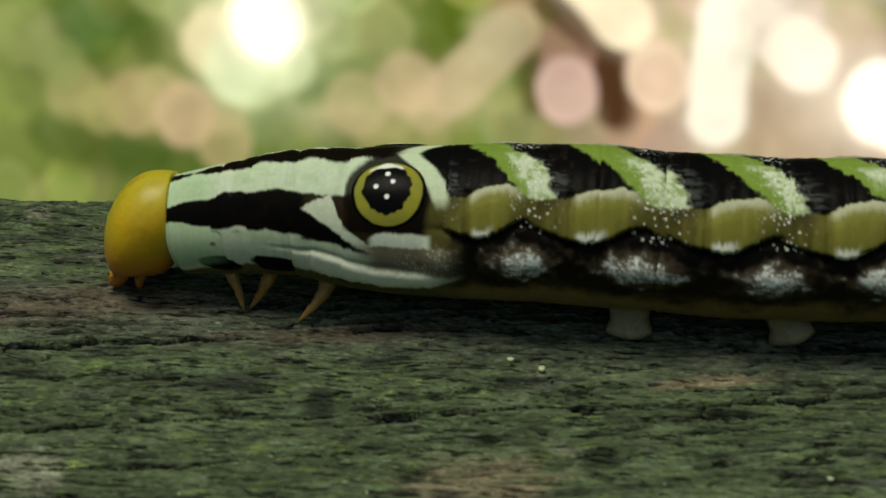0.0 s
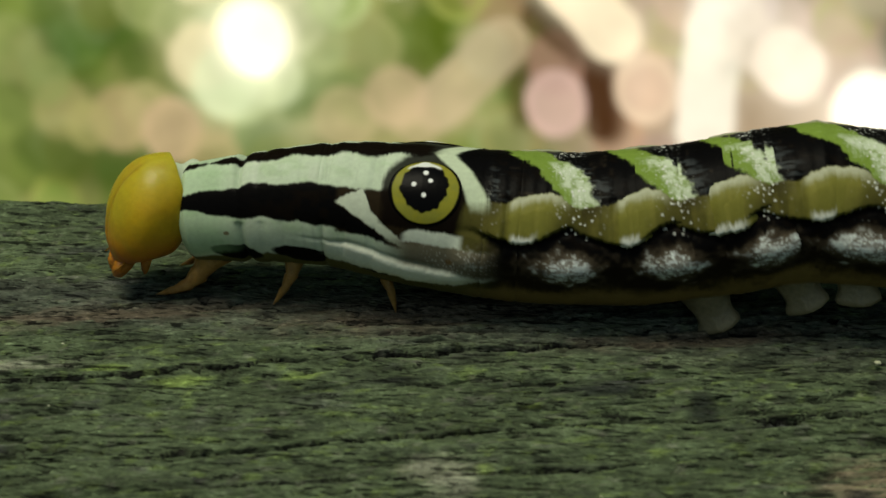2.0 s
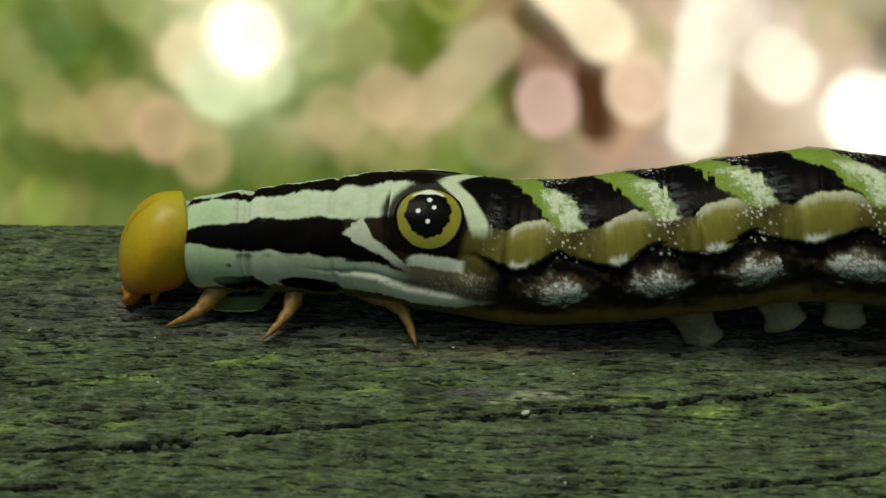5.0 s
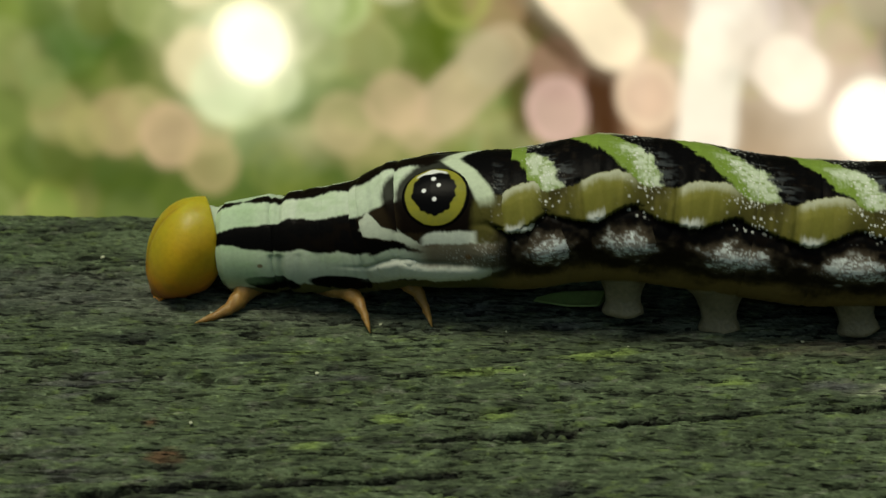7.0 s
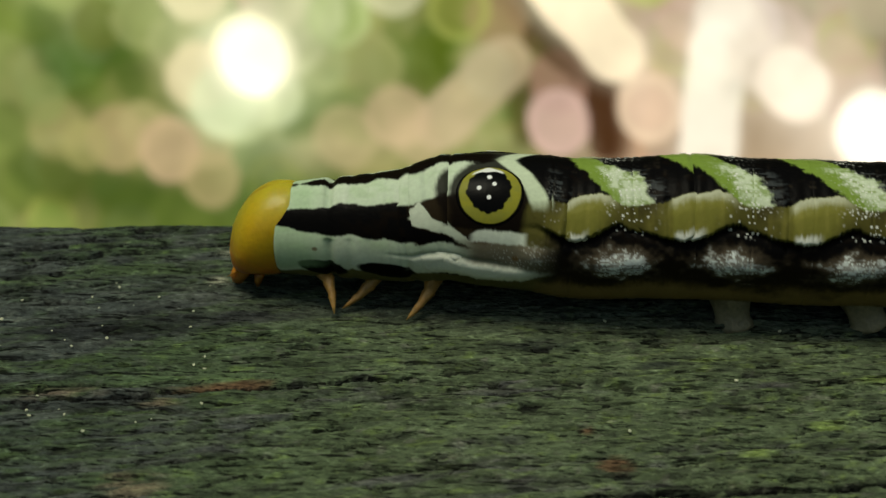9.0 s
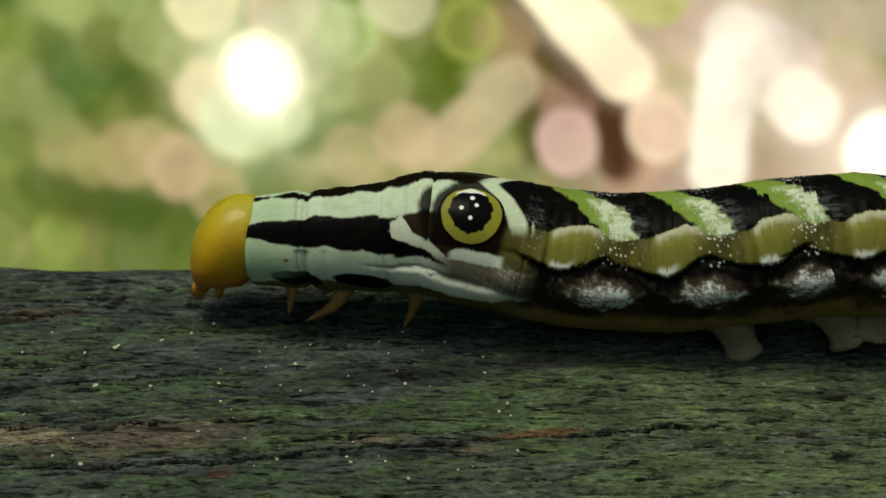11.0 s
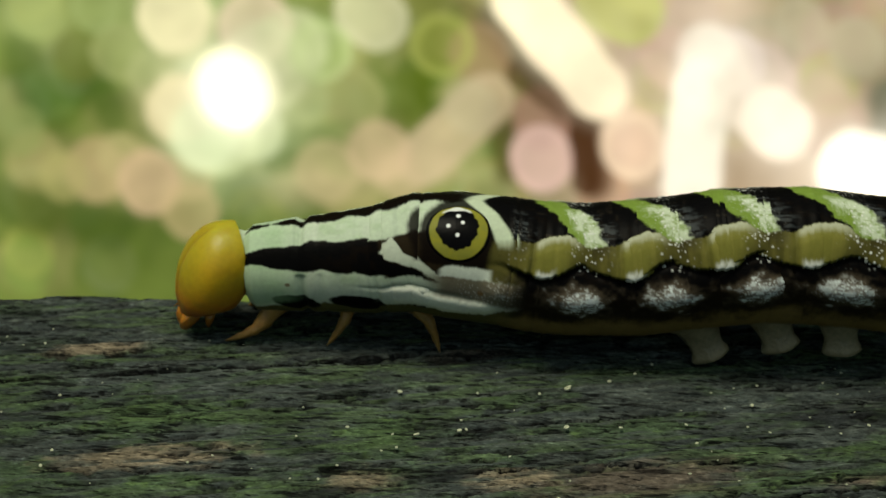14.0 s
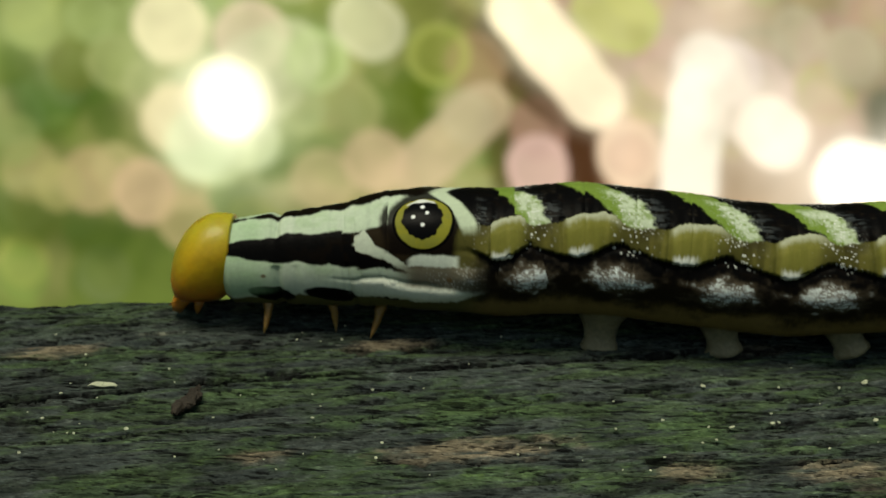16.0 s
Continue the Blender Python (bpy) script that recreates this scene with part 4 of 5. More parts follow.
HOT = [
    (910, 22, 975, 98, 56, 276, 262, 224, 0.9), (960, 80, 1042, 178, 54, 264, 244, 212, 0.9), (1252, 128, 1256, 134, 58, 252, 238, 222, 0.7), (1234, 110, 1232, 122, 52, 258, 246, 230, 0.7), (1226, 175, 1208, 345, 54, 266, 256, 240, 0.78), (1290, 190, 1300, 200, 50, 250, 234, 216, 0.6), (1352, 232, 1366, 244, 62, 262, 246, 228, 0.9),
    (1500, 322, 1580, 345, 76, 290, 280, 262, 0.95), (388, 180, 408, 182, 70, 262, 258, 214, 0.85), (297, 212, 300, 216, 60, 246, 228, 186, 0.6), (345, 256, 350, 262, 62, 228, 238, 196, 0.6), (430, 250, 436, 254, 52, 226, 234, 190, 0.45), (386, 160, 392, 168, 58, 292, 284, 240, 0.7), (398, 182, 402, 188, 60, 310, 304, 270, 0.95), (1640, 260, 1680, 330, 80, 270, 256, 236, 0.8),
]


def make_backdrop():
    eye = Vector((-0.12147, -0.07711, 0.04595))
    m = look(eye, (-0.12352, -0.00600, 0.00935), 1.38)
    n1, n2 = 520, 300
    px = np.linspace(-900, 2468, n1)
    py = np.linspace(-500, 1100, n2)
    U, V = np.meshgrid(px, py, indexing="ij")
    half = math.tan(radians(15))
    far = 2350.0 - 0.35 * (U - 784)
    right, up, ahead = [np.array(m.to_3x3() @ Vector(q)) for q in ((1, 0, 0), (0, 1, 0), (0, 0, -1))]
    P = np.array(eye) * 1000 + far[..., None] * (ahead + ((U / 784 - 1) * half)[..., None] * right + ((441 - V) / 784 * half)[..., None] * up)
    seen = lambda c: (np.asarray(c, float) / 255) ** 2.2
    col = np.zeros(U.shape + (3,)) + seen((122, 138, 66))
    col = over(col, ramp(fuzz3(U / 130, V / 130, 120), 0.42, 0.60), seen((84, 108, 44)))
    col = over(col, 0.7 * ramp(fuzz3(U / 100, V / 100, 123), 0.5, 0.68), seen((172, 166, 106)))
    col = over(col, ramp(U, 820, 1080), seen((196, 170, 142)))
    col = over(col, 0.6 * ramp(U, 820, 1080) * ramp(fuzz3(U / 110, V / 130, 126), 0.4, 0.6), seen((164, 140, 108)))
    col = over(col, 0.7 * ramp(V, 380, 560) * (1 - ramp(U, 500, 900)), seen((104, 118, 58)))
    rnd = random.Random(11)

    def stroke(x0, y0, x1, y1, half_w, c, cover, inner, outer, wob=0.10, rim=0.0):
        """Lays a soft, round-ended stroke on the sheet."""
        m = half_w * outer * 1.3
        i0, i1 = np.searchsorted(px, [min(x0, x1) - m, max(x0, x1) + m])
        j0, j1 = np.searchsorted(py, [min(y0, y1) - m, max(y0, y1) + m])
        u, v = U[i0:i1, j0:j1], V[i0:i1, j0:j1]
        ex, ey = x1 - x0, y1 - y0
        q = np.clip(((u - x0) * ex + (v - y0) * ey) / max(ex * ex + ey * ey, 1), 0, 1)
        du, dv = u - x0 - q * ex, v - y0 - q * ey
        ox, oy = ((x0 + x1) / 2 - 784) / 784, ((y0 + y1) / 2 - 441) / 784
        squeeze = 0.4 * np.abs(du * ox + dv * oy)
        d = np.hypot(np.hypot(du, dv), squeeze) / half_w + wob * wobble[i0:i1, j0:j1]
        col[i0:i1, j0:j1] = over(col[i0:i1, j0:j1], cover * (1 - ramp(d, inner, outer)) * (1 - rim * (1 - ramp(d, 0.55, 0.85))), seen(c))

    wobble = fuzz3(U / 60, V / 60, 150) - 0.5
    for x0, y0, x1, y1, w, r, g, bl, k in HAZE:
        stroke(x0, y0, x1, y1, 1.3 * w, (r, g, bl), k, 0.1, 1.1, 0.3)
    # faint overlapping blur discs, painted for the leaves
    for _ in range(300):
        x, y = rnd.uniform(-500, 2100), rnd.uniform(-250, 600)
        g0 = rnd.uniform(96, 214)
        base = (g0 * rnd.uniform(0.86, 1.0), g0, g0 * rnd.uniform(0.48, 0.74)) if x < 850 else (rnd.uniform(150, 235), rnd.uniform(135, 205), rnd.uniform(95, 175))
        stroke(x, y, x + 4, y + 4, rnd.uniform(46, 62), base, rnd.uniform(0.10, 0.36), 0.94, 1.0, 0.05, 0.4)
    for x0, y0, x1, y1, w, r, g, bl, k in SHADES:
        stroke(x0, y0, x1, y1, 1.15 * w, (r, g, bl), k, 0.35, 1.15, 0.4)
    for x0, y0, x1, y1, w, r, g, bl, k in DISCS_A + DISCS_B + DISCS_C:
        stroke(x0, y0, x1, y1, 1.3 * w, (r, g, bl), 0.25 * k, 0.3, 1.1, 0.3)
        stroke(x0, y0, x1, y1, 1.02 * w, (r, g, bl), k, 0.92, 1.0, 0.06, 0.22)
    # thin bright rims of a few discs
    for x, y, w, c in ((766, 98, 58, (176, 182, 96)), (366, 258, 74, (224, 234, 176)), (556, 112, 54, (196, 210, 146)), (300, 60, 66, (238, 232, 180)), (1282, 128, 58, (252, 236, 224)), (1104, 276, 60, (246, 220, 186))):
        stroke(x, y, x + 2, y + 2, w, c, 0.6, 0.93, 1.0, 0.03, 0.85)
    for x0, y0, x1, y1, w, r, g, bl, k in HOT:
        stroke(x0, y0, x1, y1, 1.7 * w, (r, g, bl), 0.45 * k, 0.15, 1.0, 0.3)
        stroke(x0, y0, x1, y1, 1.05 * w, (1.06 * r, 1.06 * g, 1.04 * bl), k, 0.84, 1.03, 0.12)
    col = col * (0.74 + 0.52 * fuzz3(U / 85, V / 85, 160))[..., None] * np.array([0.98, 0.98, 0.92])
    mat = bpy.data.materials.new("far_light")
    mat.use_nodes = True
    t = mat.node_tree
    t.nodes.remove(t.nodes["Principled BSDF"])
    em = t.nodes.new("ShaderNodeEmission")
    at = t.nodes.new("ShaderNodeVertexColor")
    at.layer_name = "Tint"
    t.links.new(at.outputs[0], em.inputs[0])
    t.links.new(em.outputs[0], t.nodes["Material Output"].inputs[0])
    tagged(put("backdrop", grid_mesh("backdrop", P, col, material=mat)), "glowing sheet painted with blurred sunlit undergrowth far behind the rail", "backdrop", kind="structure")


make_backdrop()


def make_sky_screen():
    """Dark undergrowth added out of view all round to block low sky light, open above."""
    a = np.linspace(0, 2 * math.pi, 160)
    A, Q = np.meshgrid(a, np.linspace(0, 1, 40), indexing="ij")
    # cut lower before the rail, to let in more sky light from the front
    Z = -1390 + Q * (5090 - 2100 * ramp(-np.sin(A), 0.1, 0.7))
    r = 4600 + 700 * (fuzz3(A * 7, Z / 400, 140) - 0.5) + 300 * ramp(Q, 0.9, 0.95)
    n = fuzz3(A * 30, Z / 160, 143)
    col = over(np.zeros(A.shape + (3,)) + np.array([0.045, 0.07, 0.022]), ramp(n, 0.4, 0.65), (0.09, 0.115, 0.045))
    mat = tinted("thicket", rough=0.8, grain=12, mottle=0.4, bump=0.4, fine=200)
    tagged(put("thicket", grid_mesh("thicket", np.stack([r * np.cos(A), r * np.sin(A), Z], -1), col, material=mat)), "unseen dark green ring all round that screens the low sky", "thicket", kind="structure")


make_sky_screen()



# ---- what moves ----
# where the stations of the body stand at each half second, in millimetres from the eye spot's place
# where the stations of the body stand at each half second, in millimetres from the eye spot's place
# where the stations of the body stand at each half second, in millimetres from the eye spot's place
# where the stations of the body stand at each half second, in millimetres from the eye spot's place
# where the stations of the body stand at each half second, in millimetres from the eye spot's place
hd_x = [-9.29, -11.17, -10.31, -9.02, -10.54, -9.25, -9.75, -11.47, -9.9, -9.14, -11.18, -10.47, -8.61, -10.88, -10.74, -10.73, -12.47, -11.14, -10.15, -11.56, -10.92, -10.18, -10.66, -10.59, -10.21, -11.45, -10.08, -9.43, -10.33, -9.74, -10.57, -11.94, -10.21]
hd_z = [4.08, 4.49, 3.5, 4.03, 4.39, 3.32, 3.65, 3.31, 3.29, 3.6, 3.62, 3.34, 3.53, 4.04, 2.91, 3.49, 4.04, 4.14, 3.92, 4.48, 4.47, 4.65, 5.03, 4.8, 5.29, 6.4, 4.67, 4.48, 4.3, 4.28, 4.76, 4.5, 4.1]
t3_x = [-4.19, -4.15, -4.19, -4.18, -4.14, -3.8, -3.69, -3.93, -3.76, -3.71, -3.9, -3.64, -3.63, -3.78, -3.4, -3.45, -4.13, -3.83, -3.55, -3.85, -3.71, -3.44, -3.45, -3.52, -3.55, -3.84, -3.31, -3.48, -3.63, -3.51, -3.59, -3.89, -3.51]
t3_z = [2.83, 2.99, 2.36, 2.84, 2.95, 2.39, 2.5, 2.14, 2.15, 2.18, 2.26, 2.18, 2.16, 2.06, 1.84, 2.29, 2.17, 2.27, 2.28, 2.8, 2.77, 2.97, 3.46, 3.13, 3.52, 3.62, 3.37, 3.25, 3.02, 3.06, 3.03, 2.47, 2.76]
eye_x = [-0.48, -3.51, -7.92, -12.99, -15.61, -20.13, -24.68, -27.4, -31.9, -36.51, -39.02, -43.36, -48.13, -50.84, -55.32, -60.47, -63.27, -67.88, -72.76, -75.83, -80.59, -85.56, -88.6, -93.18, -98.16, -100.73, -105.36, -109.61, -112.35, -116.67, -121.44, -124.63, -129.73]
eye_z = [6.38, 6.35, 5.75, 6.44, 6.36, 6.21, 5.88, 5.64, 6.27, 6.07, 6.2, 6.66, 6.26, 6.63, 6.81, 6.56, 6.72, 7.0, 6.79, 7.18, 7.29, 7.43, 7.63, 7.6, 7.88, 7.98, 7.94, 7.56, 7.46, 7.61, 7.36, 7.04, 7.15]
a2_x = [4.4, 5.01, 4.58, 4.54, 5.03, 4.49, 4.51, 4.98, 4.43, 4.6, 4.83, 4.36, 4.59, 4.6, 4.19, 4.4, 5.27, 4.37, 4.5, 5.17, 4.36, 4.48, 4.98, 4.46, 4.49, 5.03, 4.46, 4.6, 4.9, 4.42, 4.6, 4.81, 4.47]
a2_z = [5.67, 5.13, 5.31, 5.58, 5.0, 5.58, 4.95, 4.55, 5.65, 4.9, 4.64, 5.82, 4.87, 4.82, 5.99, 5.04, 4.53, 5.56, 5.26, 5.04, 6.07, 5.9, 5.57, 6.46, 6.23, 5.79, 6.5, 6.02, 5.8, 6.71, 5.65, 5.35, 6.1]
a3_x = [8.75, 9.95, 8.17, 9.11, 9.94, 7.76, 9.15, 9.41, 7.8, 9.53, 9.7, 7.87, 9.91, 10.01, 7.81, 9.88, 10.71, 8.37, 9.98, 10.67, 8.36, 9.87, 10.62, 8.44, 9.94, 10.21, 8.45, 9.86, 9.7, 7.99, 9.99, 9.43, 8.25]
a3_z = [3.92, 3.6, 4.11, 3.89, 3.38, 4.22, 3.29, 2.97, 4.32, 3.41, 3.34, 4.71, 3.53, 3.63, 5.0, 3.69, 3.25, 4.61, 3.78, 3.48, 4.81, 4.16, 3.69, 5.02, 4.35, 3.94, 5.07, 4.23, 4.17, 5.41, 3.84, 3.94, 4.73]
a4_x = [14.83, 14.49, 12.54, 15.21, 14.48, 12.69, 15.08, 13.91, 12.36, 15.25, 14.03, 12.03, 15.3, 14.08, 11.72, 15.15, 14.96, 11.99, 15.45, 15.26, 12.54, 15.55, 15.58, 13.1, 15.87, 14.75, 13.17, 15.64, 14.23, 12.94, 15.78, 13.82, 13.71]
a4_z = [3.61, 4.19, 4.35, 3.58, 4.19, 4.14, 3.14, 3.79, 4.28, 3.28, 4.11, 4.51, 3.33, 4.44, 4.75, 3.55, 3.98, 4.61, 3.6, 4.19, 4.89, 3.87, 4.49, 5.17, 4.03, 4.76, 4.9, 4.02, 4.93, 5.11, 4.03, 4.88, 4.32]
a5_x = [19.76, 17.69, 16.89, 20.05, 17.73, 17.17, 19.74, 17.54, 17.3, 20.62, 18.2, 17.66, 21.6, 18.86, 17.89, 21.54, 19.43, 17.87, 21.44, 19.49, 17.95, 21.21, 19.56, 18.23, 20.7, 18.87, 18.5, 20.8, 18.09, 18.33, 20.25, 17.6, 19.49]
a5_z = [3.68, 4.81, 3.72, 3.6, 4.95, 3.51, 3.29, 4.43, 3.65, 3.45, 4.89, 3.77, 3.71, 5.34, 3.99, 3.78, 5.05, 3.79, 3.71, 5.11, 3.98, 3.84, 5.06, 4.18, 3.96, 5.28, 3.93, 3.89, 5.28, 4.22, 4.31, 5.24, 3.8]
# the head's place and its turn towards the viewer, in degrees
head_x = [-10.35, -11.7, -10.93, -10.0, -11.89, -11.03, -10.78, -12.18, -11.52, -10.88, -12.04, -11.89, -11.09, -11.9, -11.98, -10.5, -11.93, -10.33, -9.79, -11.43, -10.6, -9.68, -10.92, -10.76, -9.56, -10.94, -10.51, -10.29, -11.69, -11.18, -10.73, -11.81, -10.62]
head_z = [3.9, 4.51, 4.33, 4.19, 4.8, 3.48, 4.26, 3.81, 3.39, 3.73, 3.78, 3.37, 3.2, 3.85, 2.87, 3.2, 4.0, 4.62, 3.73, 4.34, 4.81, 4.54, 4.79, 5.01, 5.25, 6.05, 4.75, 4.14, 4.19, 4.24, 4.71, 4.28, 3.83]
head_turn = [2.0, 8.0, 3.0, -0.0, 26.0, 22.0, 10.0, 10.0, 22.0, 26.0, 17.0, 21.0, 42.0, 24.0, 21.0, -5.0, -3.0, -5.0, -5.0, -1.0, -3.0, -6.0, 1.0, 0.0, -6.0, 0.0, -0.0, 3.0, 21.0, 20.0, -0.0, 0.0, -1.0]
# where the tips of the true legs and the soles of the false legs are
leg_x = [
    [-6.7, -12.7, -10.8, -6.8, -12.7, -8.8, -7.7, -12.9, -9.9, -7.1, -12.5, -10.9, -6.4, -12.1, -11.9, -7.2, -13.5, -10.7, -7.3, -11.2, -11.1, -7.4, -8.9, -11.6, -7.5, -11.9, -9.5, -6.7, -12.0, -9.4, -8.0, -13.1, -8.4],
    [-6.5, -7.8, -3.5, -6.6, -6.9, -3.2, -5.7, -7.5, -3.2, -5.8, -7.5, -3.1, -5.9, -7.4, -3.1, -6.9, -8.2, -3.6, -7.0, -8.1, -3.6, -7.0, -8.0, -3.6, -7.0, -7.5, -3.8, -6.4, -6.5, -3.2, -7.7, -6.6, -4.5],
    [-4.1, -1.2, -0.8, -3.2, -1.0, -1.4, -2.1, 0.5, -1.0, -2.5, 0.0, -0.5, -3.0, -0.4, -0.1, -3.7, -1.0, -0.7, -3.7, -2.0, -0.4, -3.7, -2.9, -0.1, -3.7, -1.2, -1.2, -3.3, -0.4, -1.6, -2.4, 0.9, -2.6],
]
leg_y = [
    [-2.0, -1.4, -1.7, -1.8, -1.4, -2.6, -2.3, -2.8, -3.1, -2.7, -3.0, -3.5, -3.2, -3.1, -4.0, -4.2, -1.4, -1.4, -3.3, -1.4, -1.4, -2.3, -1.4, -1.4, -1.4, -1.4, -1.4, -1.4, -1.9, -2.3, -1.4, -1.4, -2.5],
    [-1.8, -2.8, -2.9, -1.8, -1.9, -1.6, -2.5, -3.3, -2.5, -2.9, -3.8, -3.3, -3.4, -4.2, -4.2, -3.3, -3.1, -3.1, -2.6, -2.3, -2.2, -2.0, -1.4, -1.4, -1.4, -1.4, -1.4, -1.4, -2.0, -1.8, -1.4, -2.6, -2.0],
    [-2.7, -2.7, -2.5, -2.9, -2.1, -2.1, -3.6, -3.6, -2.5, -3.9, -3.9, -2.9, -4.2, -4.2, -3.4, -4.2, -4.0, -2.3, -3.3, -2.7, -1.9, -2.5, -1.4, -1.4, -1.6, -1.5, -1.4, -1.9, -2.2, -1.7, -2.9, -2.9, -2.6],
]
leg_z = [
    [-0.0, 0.0, -0.0, -0.0, 0.0, -0.0, -0.0, -0.0, -0.0, -0.0, -0.0, -0.0, -0.0, -0.0, -0.0, -0.0, 0.2, 0.1, 0.2, 0.5, 0.4, 0.4, 0.7, 0.6, 0.6, 2.1, 0.4, 0.0, -0.0, -0.0, 0.2, 0.1, -0.0],
    [-0.0, -0.0, -0.0, -0.0, -0.0, -0.0, -0.0, -0.0, -0.0, -0.0, -0.0, -0.0, -0.0, -0.0, -0.0, -0.0, -0.0, -0.0, 0.1, 0.2, 0.1, 0.3, 0.4, 0.3, 0.5, 0.7, 0.6, 0.1, -0.0, -0.0, 0.2, -0.0, -0.0],
    [-0.0, -0.0, -0.0, -0.0, -0.0, -0.0, -0.0, -0.0, -0.0, -0.0, -0.0, -0.0, -0.0, -0.0, -0.0, -0.0, -0.0, -0.0, -0.0, 0.1, 0.1, -0.0, 0.2, 0.3, -0.0, -0.0, 0.3, -0.0, -0.0, -0.0, -0.0, -0.0, -0.0],
]
foot_x = [
    [10.9, 13.5, 10.3, 11.6, 14.1, 9.8, 11.9, 13.6, 9.7, 12.0, 13.8, 9.5, 12.1, 14.0, 9.3, 12.4, 15.1, 10.5, 12.6, 14.9, 10.7, 12.8, 14.7, 10.8, 13.0, 14.9, 10.6, 12.8, 14.0, 9.9, 13.0, 13.2, 9.9],
    [18.1, 17.9, 13.6, 18.5, 18.0, 13.9, 18.4, 17.1, 14.0, 19.0, 17.6, 14.1, 19.6, 18.0, 14.1, 19.1, 19.3, 13.9, 19.3, 19.6, 14.3, 19.5, 19.9, 14.7, 19.7, 18.6, 15.1, 19.4, 17.6, 15.4, 20.1, 16.7, 16.7],
    [24.6, 20.2, 19.8, 24.6, 20.2, 20.2, 24.6, 19.6, 20.4, 24.6, 20.3, 20.7, 24.6, 21.1, 20.9, 24.6, 21.0, 21.1, 24.6, 21.0, 21.2, 24.6, 20.9, 21.3, 24.6, 20.9, 21.9, 24.6, 20.8, 22.2, 24.6, 19.7, 23.6],
    [30.2, 25.8, 25.4, 30.2, 25.8, 25.8, 30.2, 25.2, 26.0, 30.2, 25.9, 26.3, 30.2, 26.7, 26.5, 30.2, 26.6, 26.7, 30.2, 26.6, 26.8, 30.2, 26.5, 26.9, 30.2, 26.5, 27.5, 30.2, 26.4, 27.8, 30.2, 25.3, 29.2],
]
foot_z = [
    [0.06, 0.27, 0.95, -0.09, 0.04, 0.74, -0.44, -0.09, 0.69, -0.49, -0.09, 0.64, -0.53, -0.1, 0.59, -0.6, -0.24, 1.17, -0.41, -0.16, 1.15, -0.21, -0.09, 1.13, -0.01, 0.17, 0.93, -0.12, 0.49, 0.8, -0.08, 0.51, -0.27],
    [0.23, 1.21, 0.44, 0.22, 1.3, -0.08, -0.2, 0.93, -0.1, -0.16, 1.12, -0.13, -0.13, 1.32, -0.16, -0.09, 0.9, -0.19, -0.09, 0.9, 0.03, -0.1, 0.91, 0.24, -0.1, 1.19, -0.09, -0.14, 1.22, 0.03, -0.02, 0.98, -0.2],
    [0.1, 1.71, 0.52, 0.1, 1.71, 0.11, 0.1, 1.1, 0.1, 0.1, 1.33, 0.1, 0.1, 1.57, 0.1, 0.1, 1.48, 0.1, 0.1, 1.4, 0.1, 0.1, 1.31, 0.1, 0.1, 1.23, -0.0, 0.1, 1.14, 0.11, 0.1, 0.87, 0.14],
    [0.1, 1.71, 0.52, 0.1, 1.71, 0.11, 0.1, 1.1, 0.1, 0.1, 1.33, 0.1, 0.1, 1.57, 0.1, 0.1, 1.48, 0.1, 0.1, 1.4, 0.1, 0.1, 1.31, 0.1, 0.1, 1.23, -0.0, 0.1, 1.14, 0.11, 0.1, 0.87, 0.14],
]


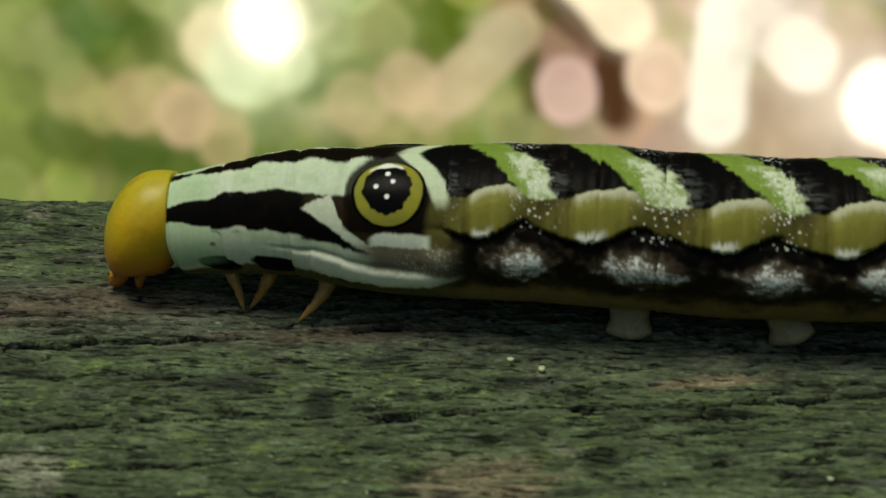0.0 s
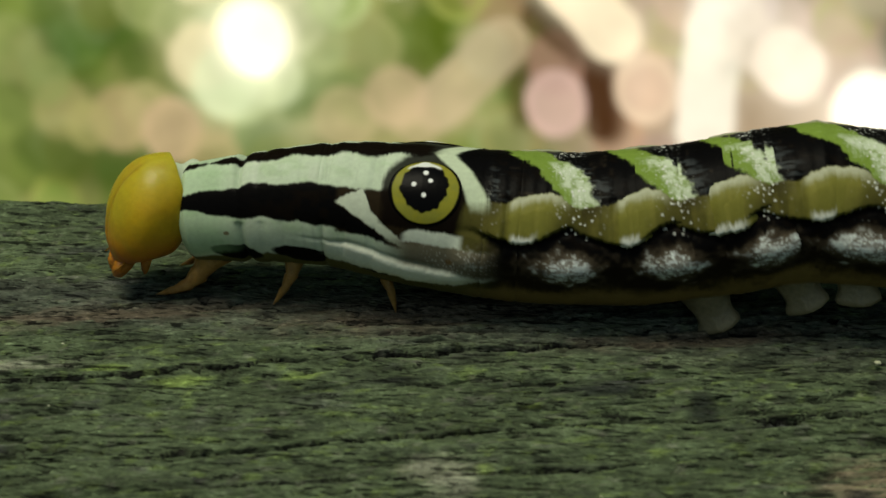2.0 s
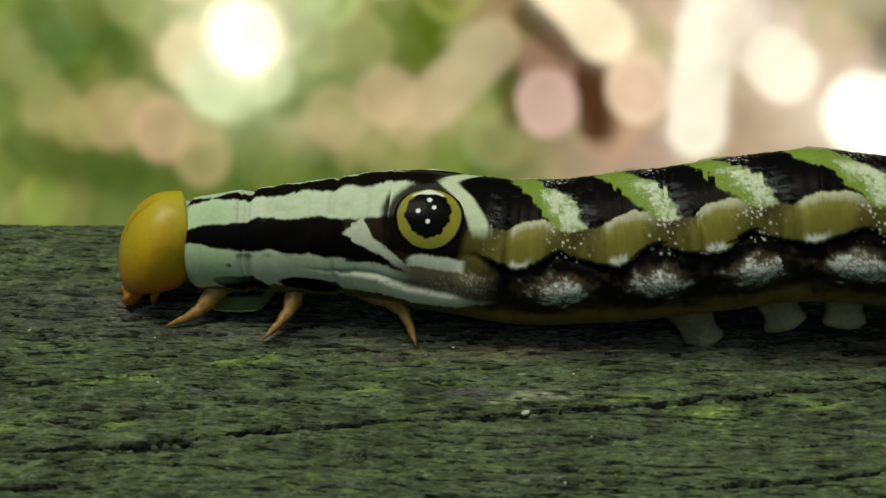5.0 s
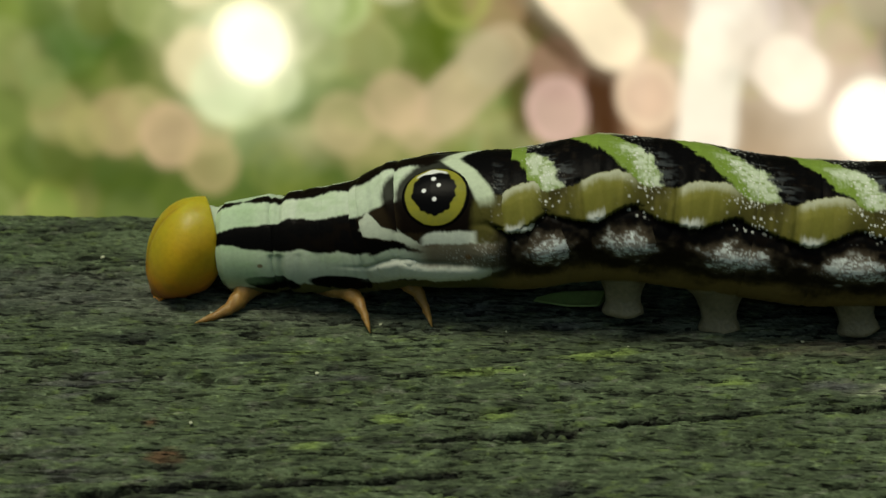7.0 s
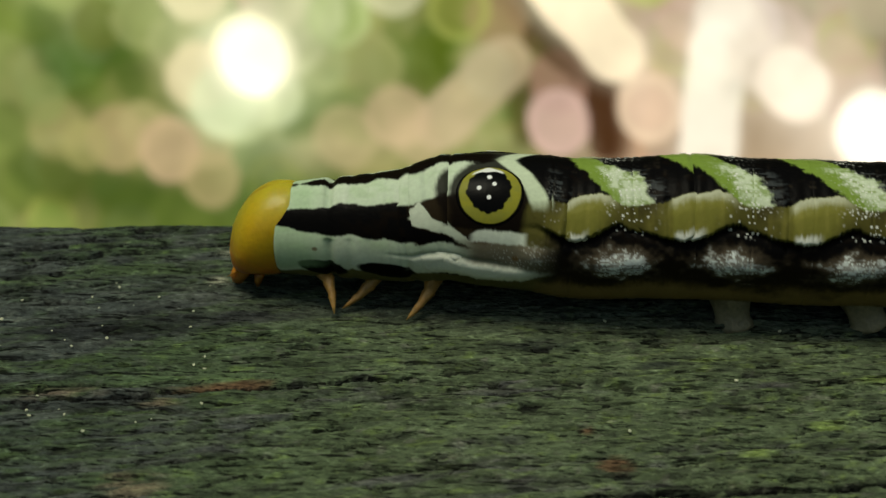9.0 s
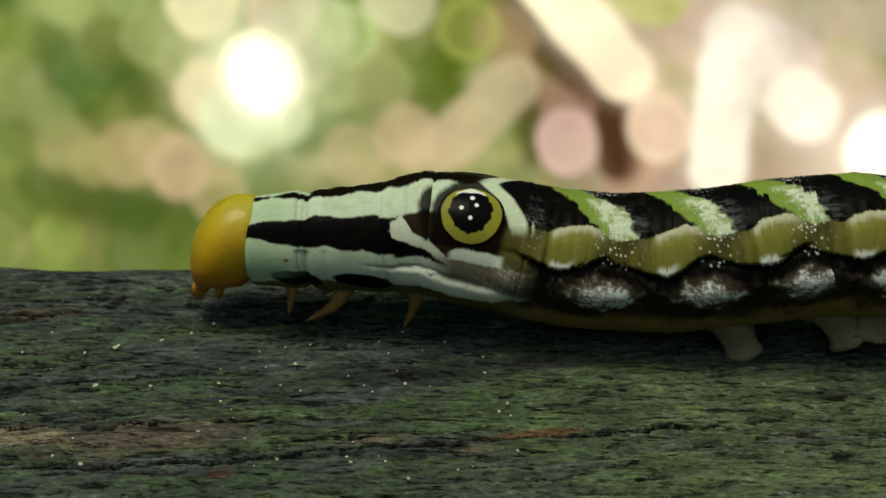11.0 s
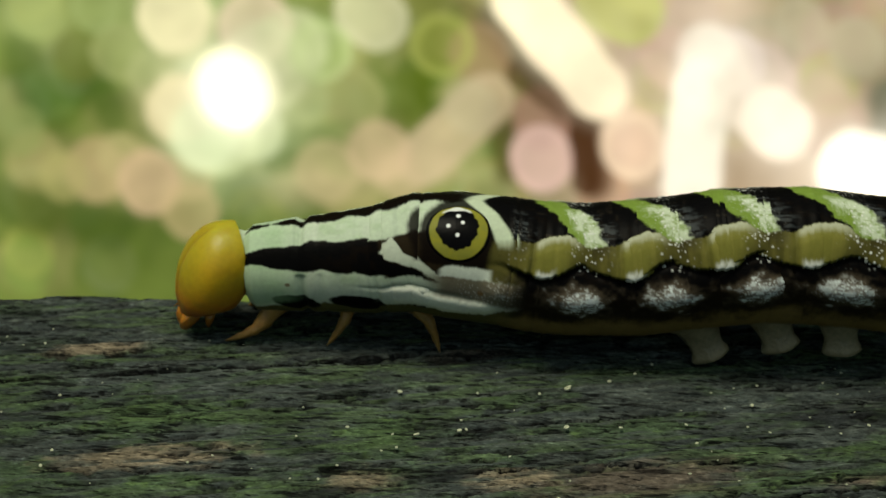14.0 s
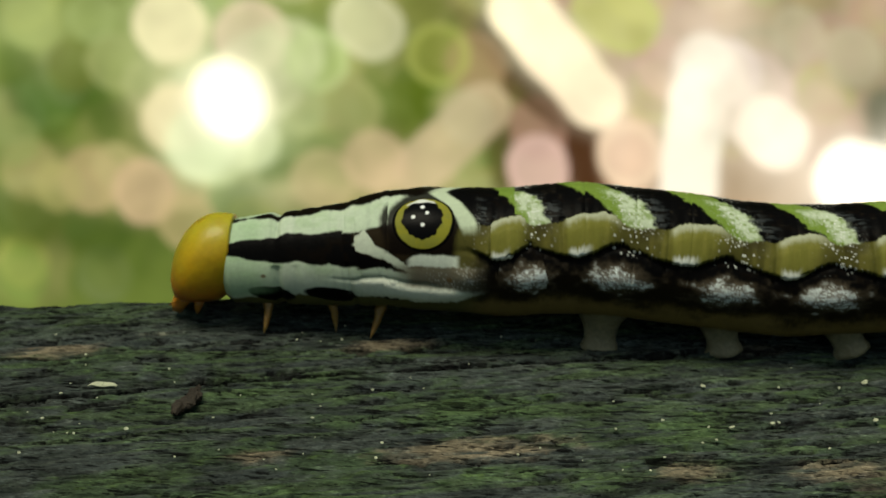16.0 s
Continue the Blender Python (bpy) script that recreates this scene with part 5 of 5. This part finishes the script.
def motions():
    """The crawl: a gait of one and a half seconds; each ring follows the stations of the body."""
    offs = [0.80, -1.30, 2.52, 1.60, -0.2, -0.25, -0.25]
    times = [0.5 * i for i in range(33)]
    xs = [hd_x, t3_x, [0.0] * 33, a2_x, a3_x, a4_x, a5_x]
    zs = [hd_z, t3_z, eye_z, a2_z, a3_z, a4_z, a5_z]
    rest = REST + [25.4, 34.0, 43.0]
    lanes = [larva_y(t) for t in times]
    walk(larva, [(t, pose(eye_x[i] * MM, lanes[i] * MM, 0.14 * MM)) for i, t in enumerate(times)])

    def spine(i):
        px = [c[i] for c in xs]
        pz = [c[i] - o + 0.10 * lean(times[i]) for c, o in zip(zs, offs)]
        px += [px[-1] + 5.6, px[-1] + 14.2, px[-1] + 23.2]
        pz += [0.5 * (pz[-1] + 4.7), 4.6, 4.2]
        return np.array(px), np.array(pz)

    def at(i, s):
        px, pz = spine(i)
        # the firm segment of the eyes keeps its length, the rest stretches
        sx = [-13.0, -11.0, -4.5, -1.9, 3.0] + rest[3:] + [45.0]
        vx = [px[0] - 2.0, px[0], px[1], -1.9, 3.0] + list(px[3:]) + [px[-1] + 2.0]
        return float(np.interp(s, sx, vx)), smooth(s, rest, pz)

    for ob in PIECES:
        s = ob["mid"]
        rows = []
        for i, t in enumerate(times):
            x, z = at(i, s)
            x0, z0 = at(i, s - ob["half"])
            x1, z1 = at(i, s + ob["half"])
            x, z = 0.1 * x + 0.45 * (x0 + x1), 0.1 * z + 0.45 * (z0 + z1)
            rows.append((t, pose(x * MM, 0, z * MM, lean(t), -math.degrees(math.atan2(z1 - z0, x1 - x0)), 0)))
        walk(ob, rows)
    # the head nods and turns on the neck
    walk(HEADPART, [(t, pose(head_x[i] * MM, 0, head_z[i] * MM, lean(t), 0.5 * head_tilt(at, i), head_turn[i])) for i, t in enumerate(times)])
    # true legs and false legs reach, plant and trail: the foot leads, the root follows the body
    for ob, k, side in LEGS:
        root = (-9.6, -6.4, -2.8)[k]
        rows = []
        for i, t in enumerate(times):
            x, z = at(i, root)
            z -= 0.55 * float(girth(root))
            foot = Vector((leg_x[k][i] + (0.0 if side > 0 else 0.5), side * leg_y[k][i], leg_z[k][i]))
            tip = Vector((LEG_TIP[0], -side * LEG_TIP[1], LEG_TIP[2]))
            turn = tip.rotation_difference(foot - Vector((x, -side * 0.9, z))).to_matrix()
            rows.append((t, Matrix.LocRotScale((foot - turn @ tip) * MM, turn.to_quaternion(), None)))
        walk(ob, rows)
    for ob, k, side in PROLEGS:
        root = (10.9, 15.9, 21.5, 26.7)[k]
        rows = []
        for i, t in enumerate(times):
            x, z = at(i, root)
            fx, fz = foot_x[k][i] + (0.0 if side > 0 else 0.4), foot_z[k][i]
            turn = 0.8 * math.atan2(x - fx, z - fz)
            rows.append((t, pose((fx + PROLEG_LONG * math.sin(turn)) * MM, -side * 1.15 * MM, (fz + PROLEG_LONG * math.cos(turn)) * MM, 0, math.degrees(turn), 0)))
        walk(ob, rows)


def head_tilt(at, i):
    (x0, z0), (x1, z1) = at(i, -12.0), at(i, -10.0)
    return -math.degrees(math.atan2(z1 - z0, x1 - x0))


def lean(t):
    """The roll of the body towards the near side, in degrees."""
    return float(np.interp(t, [0, 1.5, 3.5, 7, 14, 16], [0.5, 2, 3, 0, 0, -3]))


def larva_y(t):
    return float(np.interp(t, [0, 3.5, 7, 8.5, 11, 13.5, 16], [2.5, 2.3, 1.4, 1.0, 1.4, 2.5, 2.3]))


def smooth(s, xs, ys):
    """A smooth curve through stations."""
    n = len(xs)
    d = [(ys[min(i + 1, n - 1)] - ys[max(i - 1, 0)]) / (xs[min(i + 1, n - 1)] - xs[max(i - 1, 0)]) for i in range(n)]
    if s <= xs[0]:
        return ys[0] + d[0] * (s - xs[0])
    for i in range(n - 1):
        if s <= xs[i + 1]:
            h = xs[i + 1] - xs[i]
            q = (s - xs[i]) / h
            return (2 * q**3 - 3 * q**2 + 1) * ys[i] + (q**3 - 2 * q**2 + q) * h * d[i] + (3 * q**2 - 2 * q**3) * ys[i + 1] + (q**3 - q**2) * h * d[i + 1]
    return ys[-1]


motions()
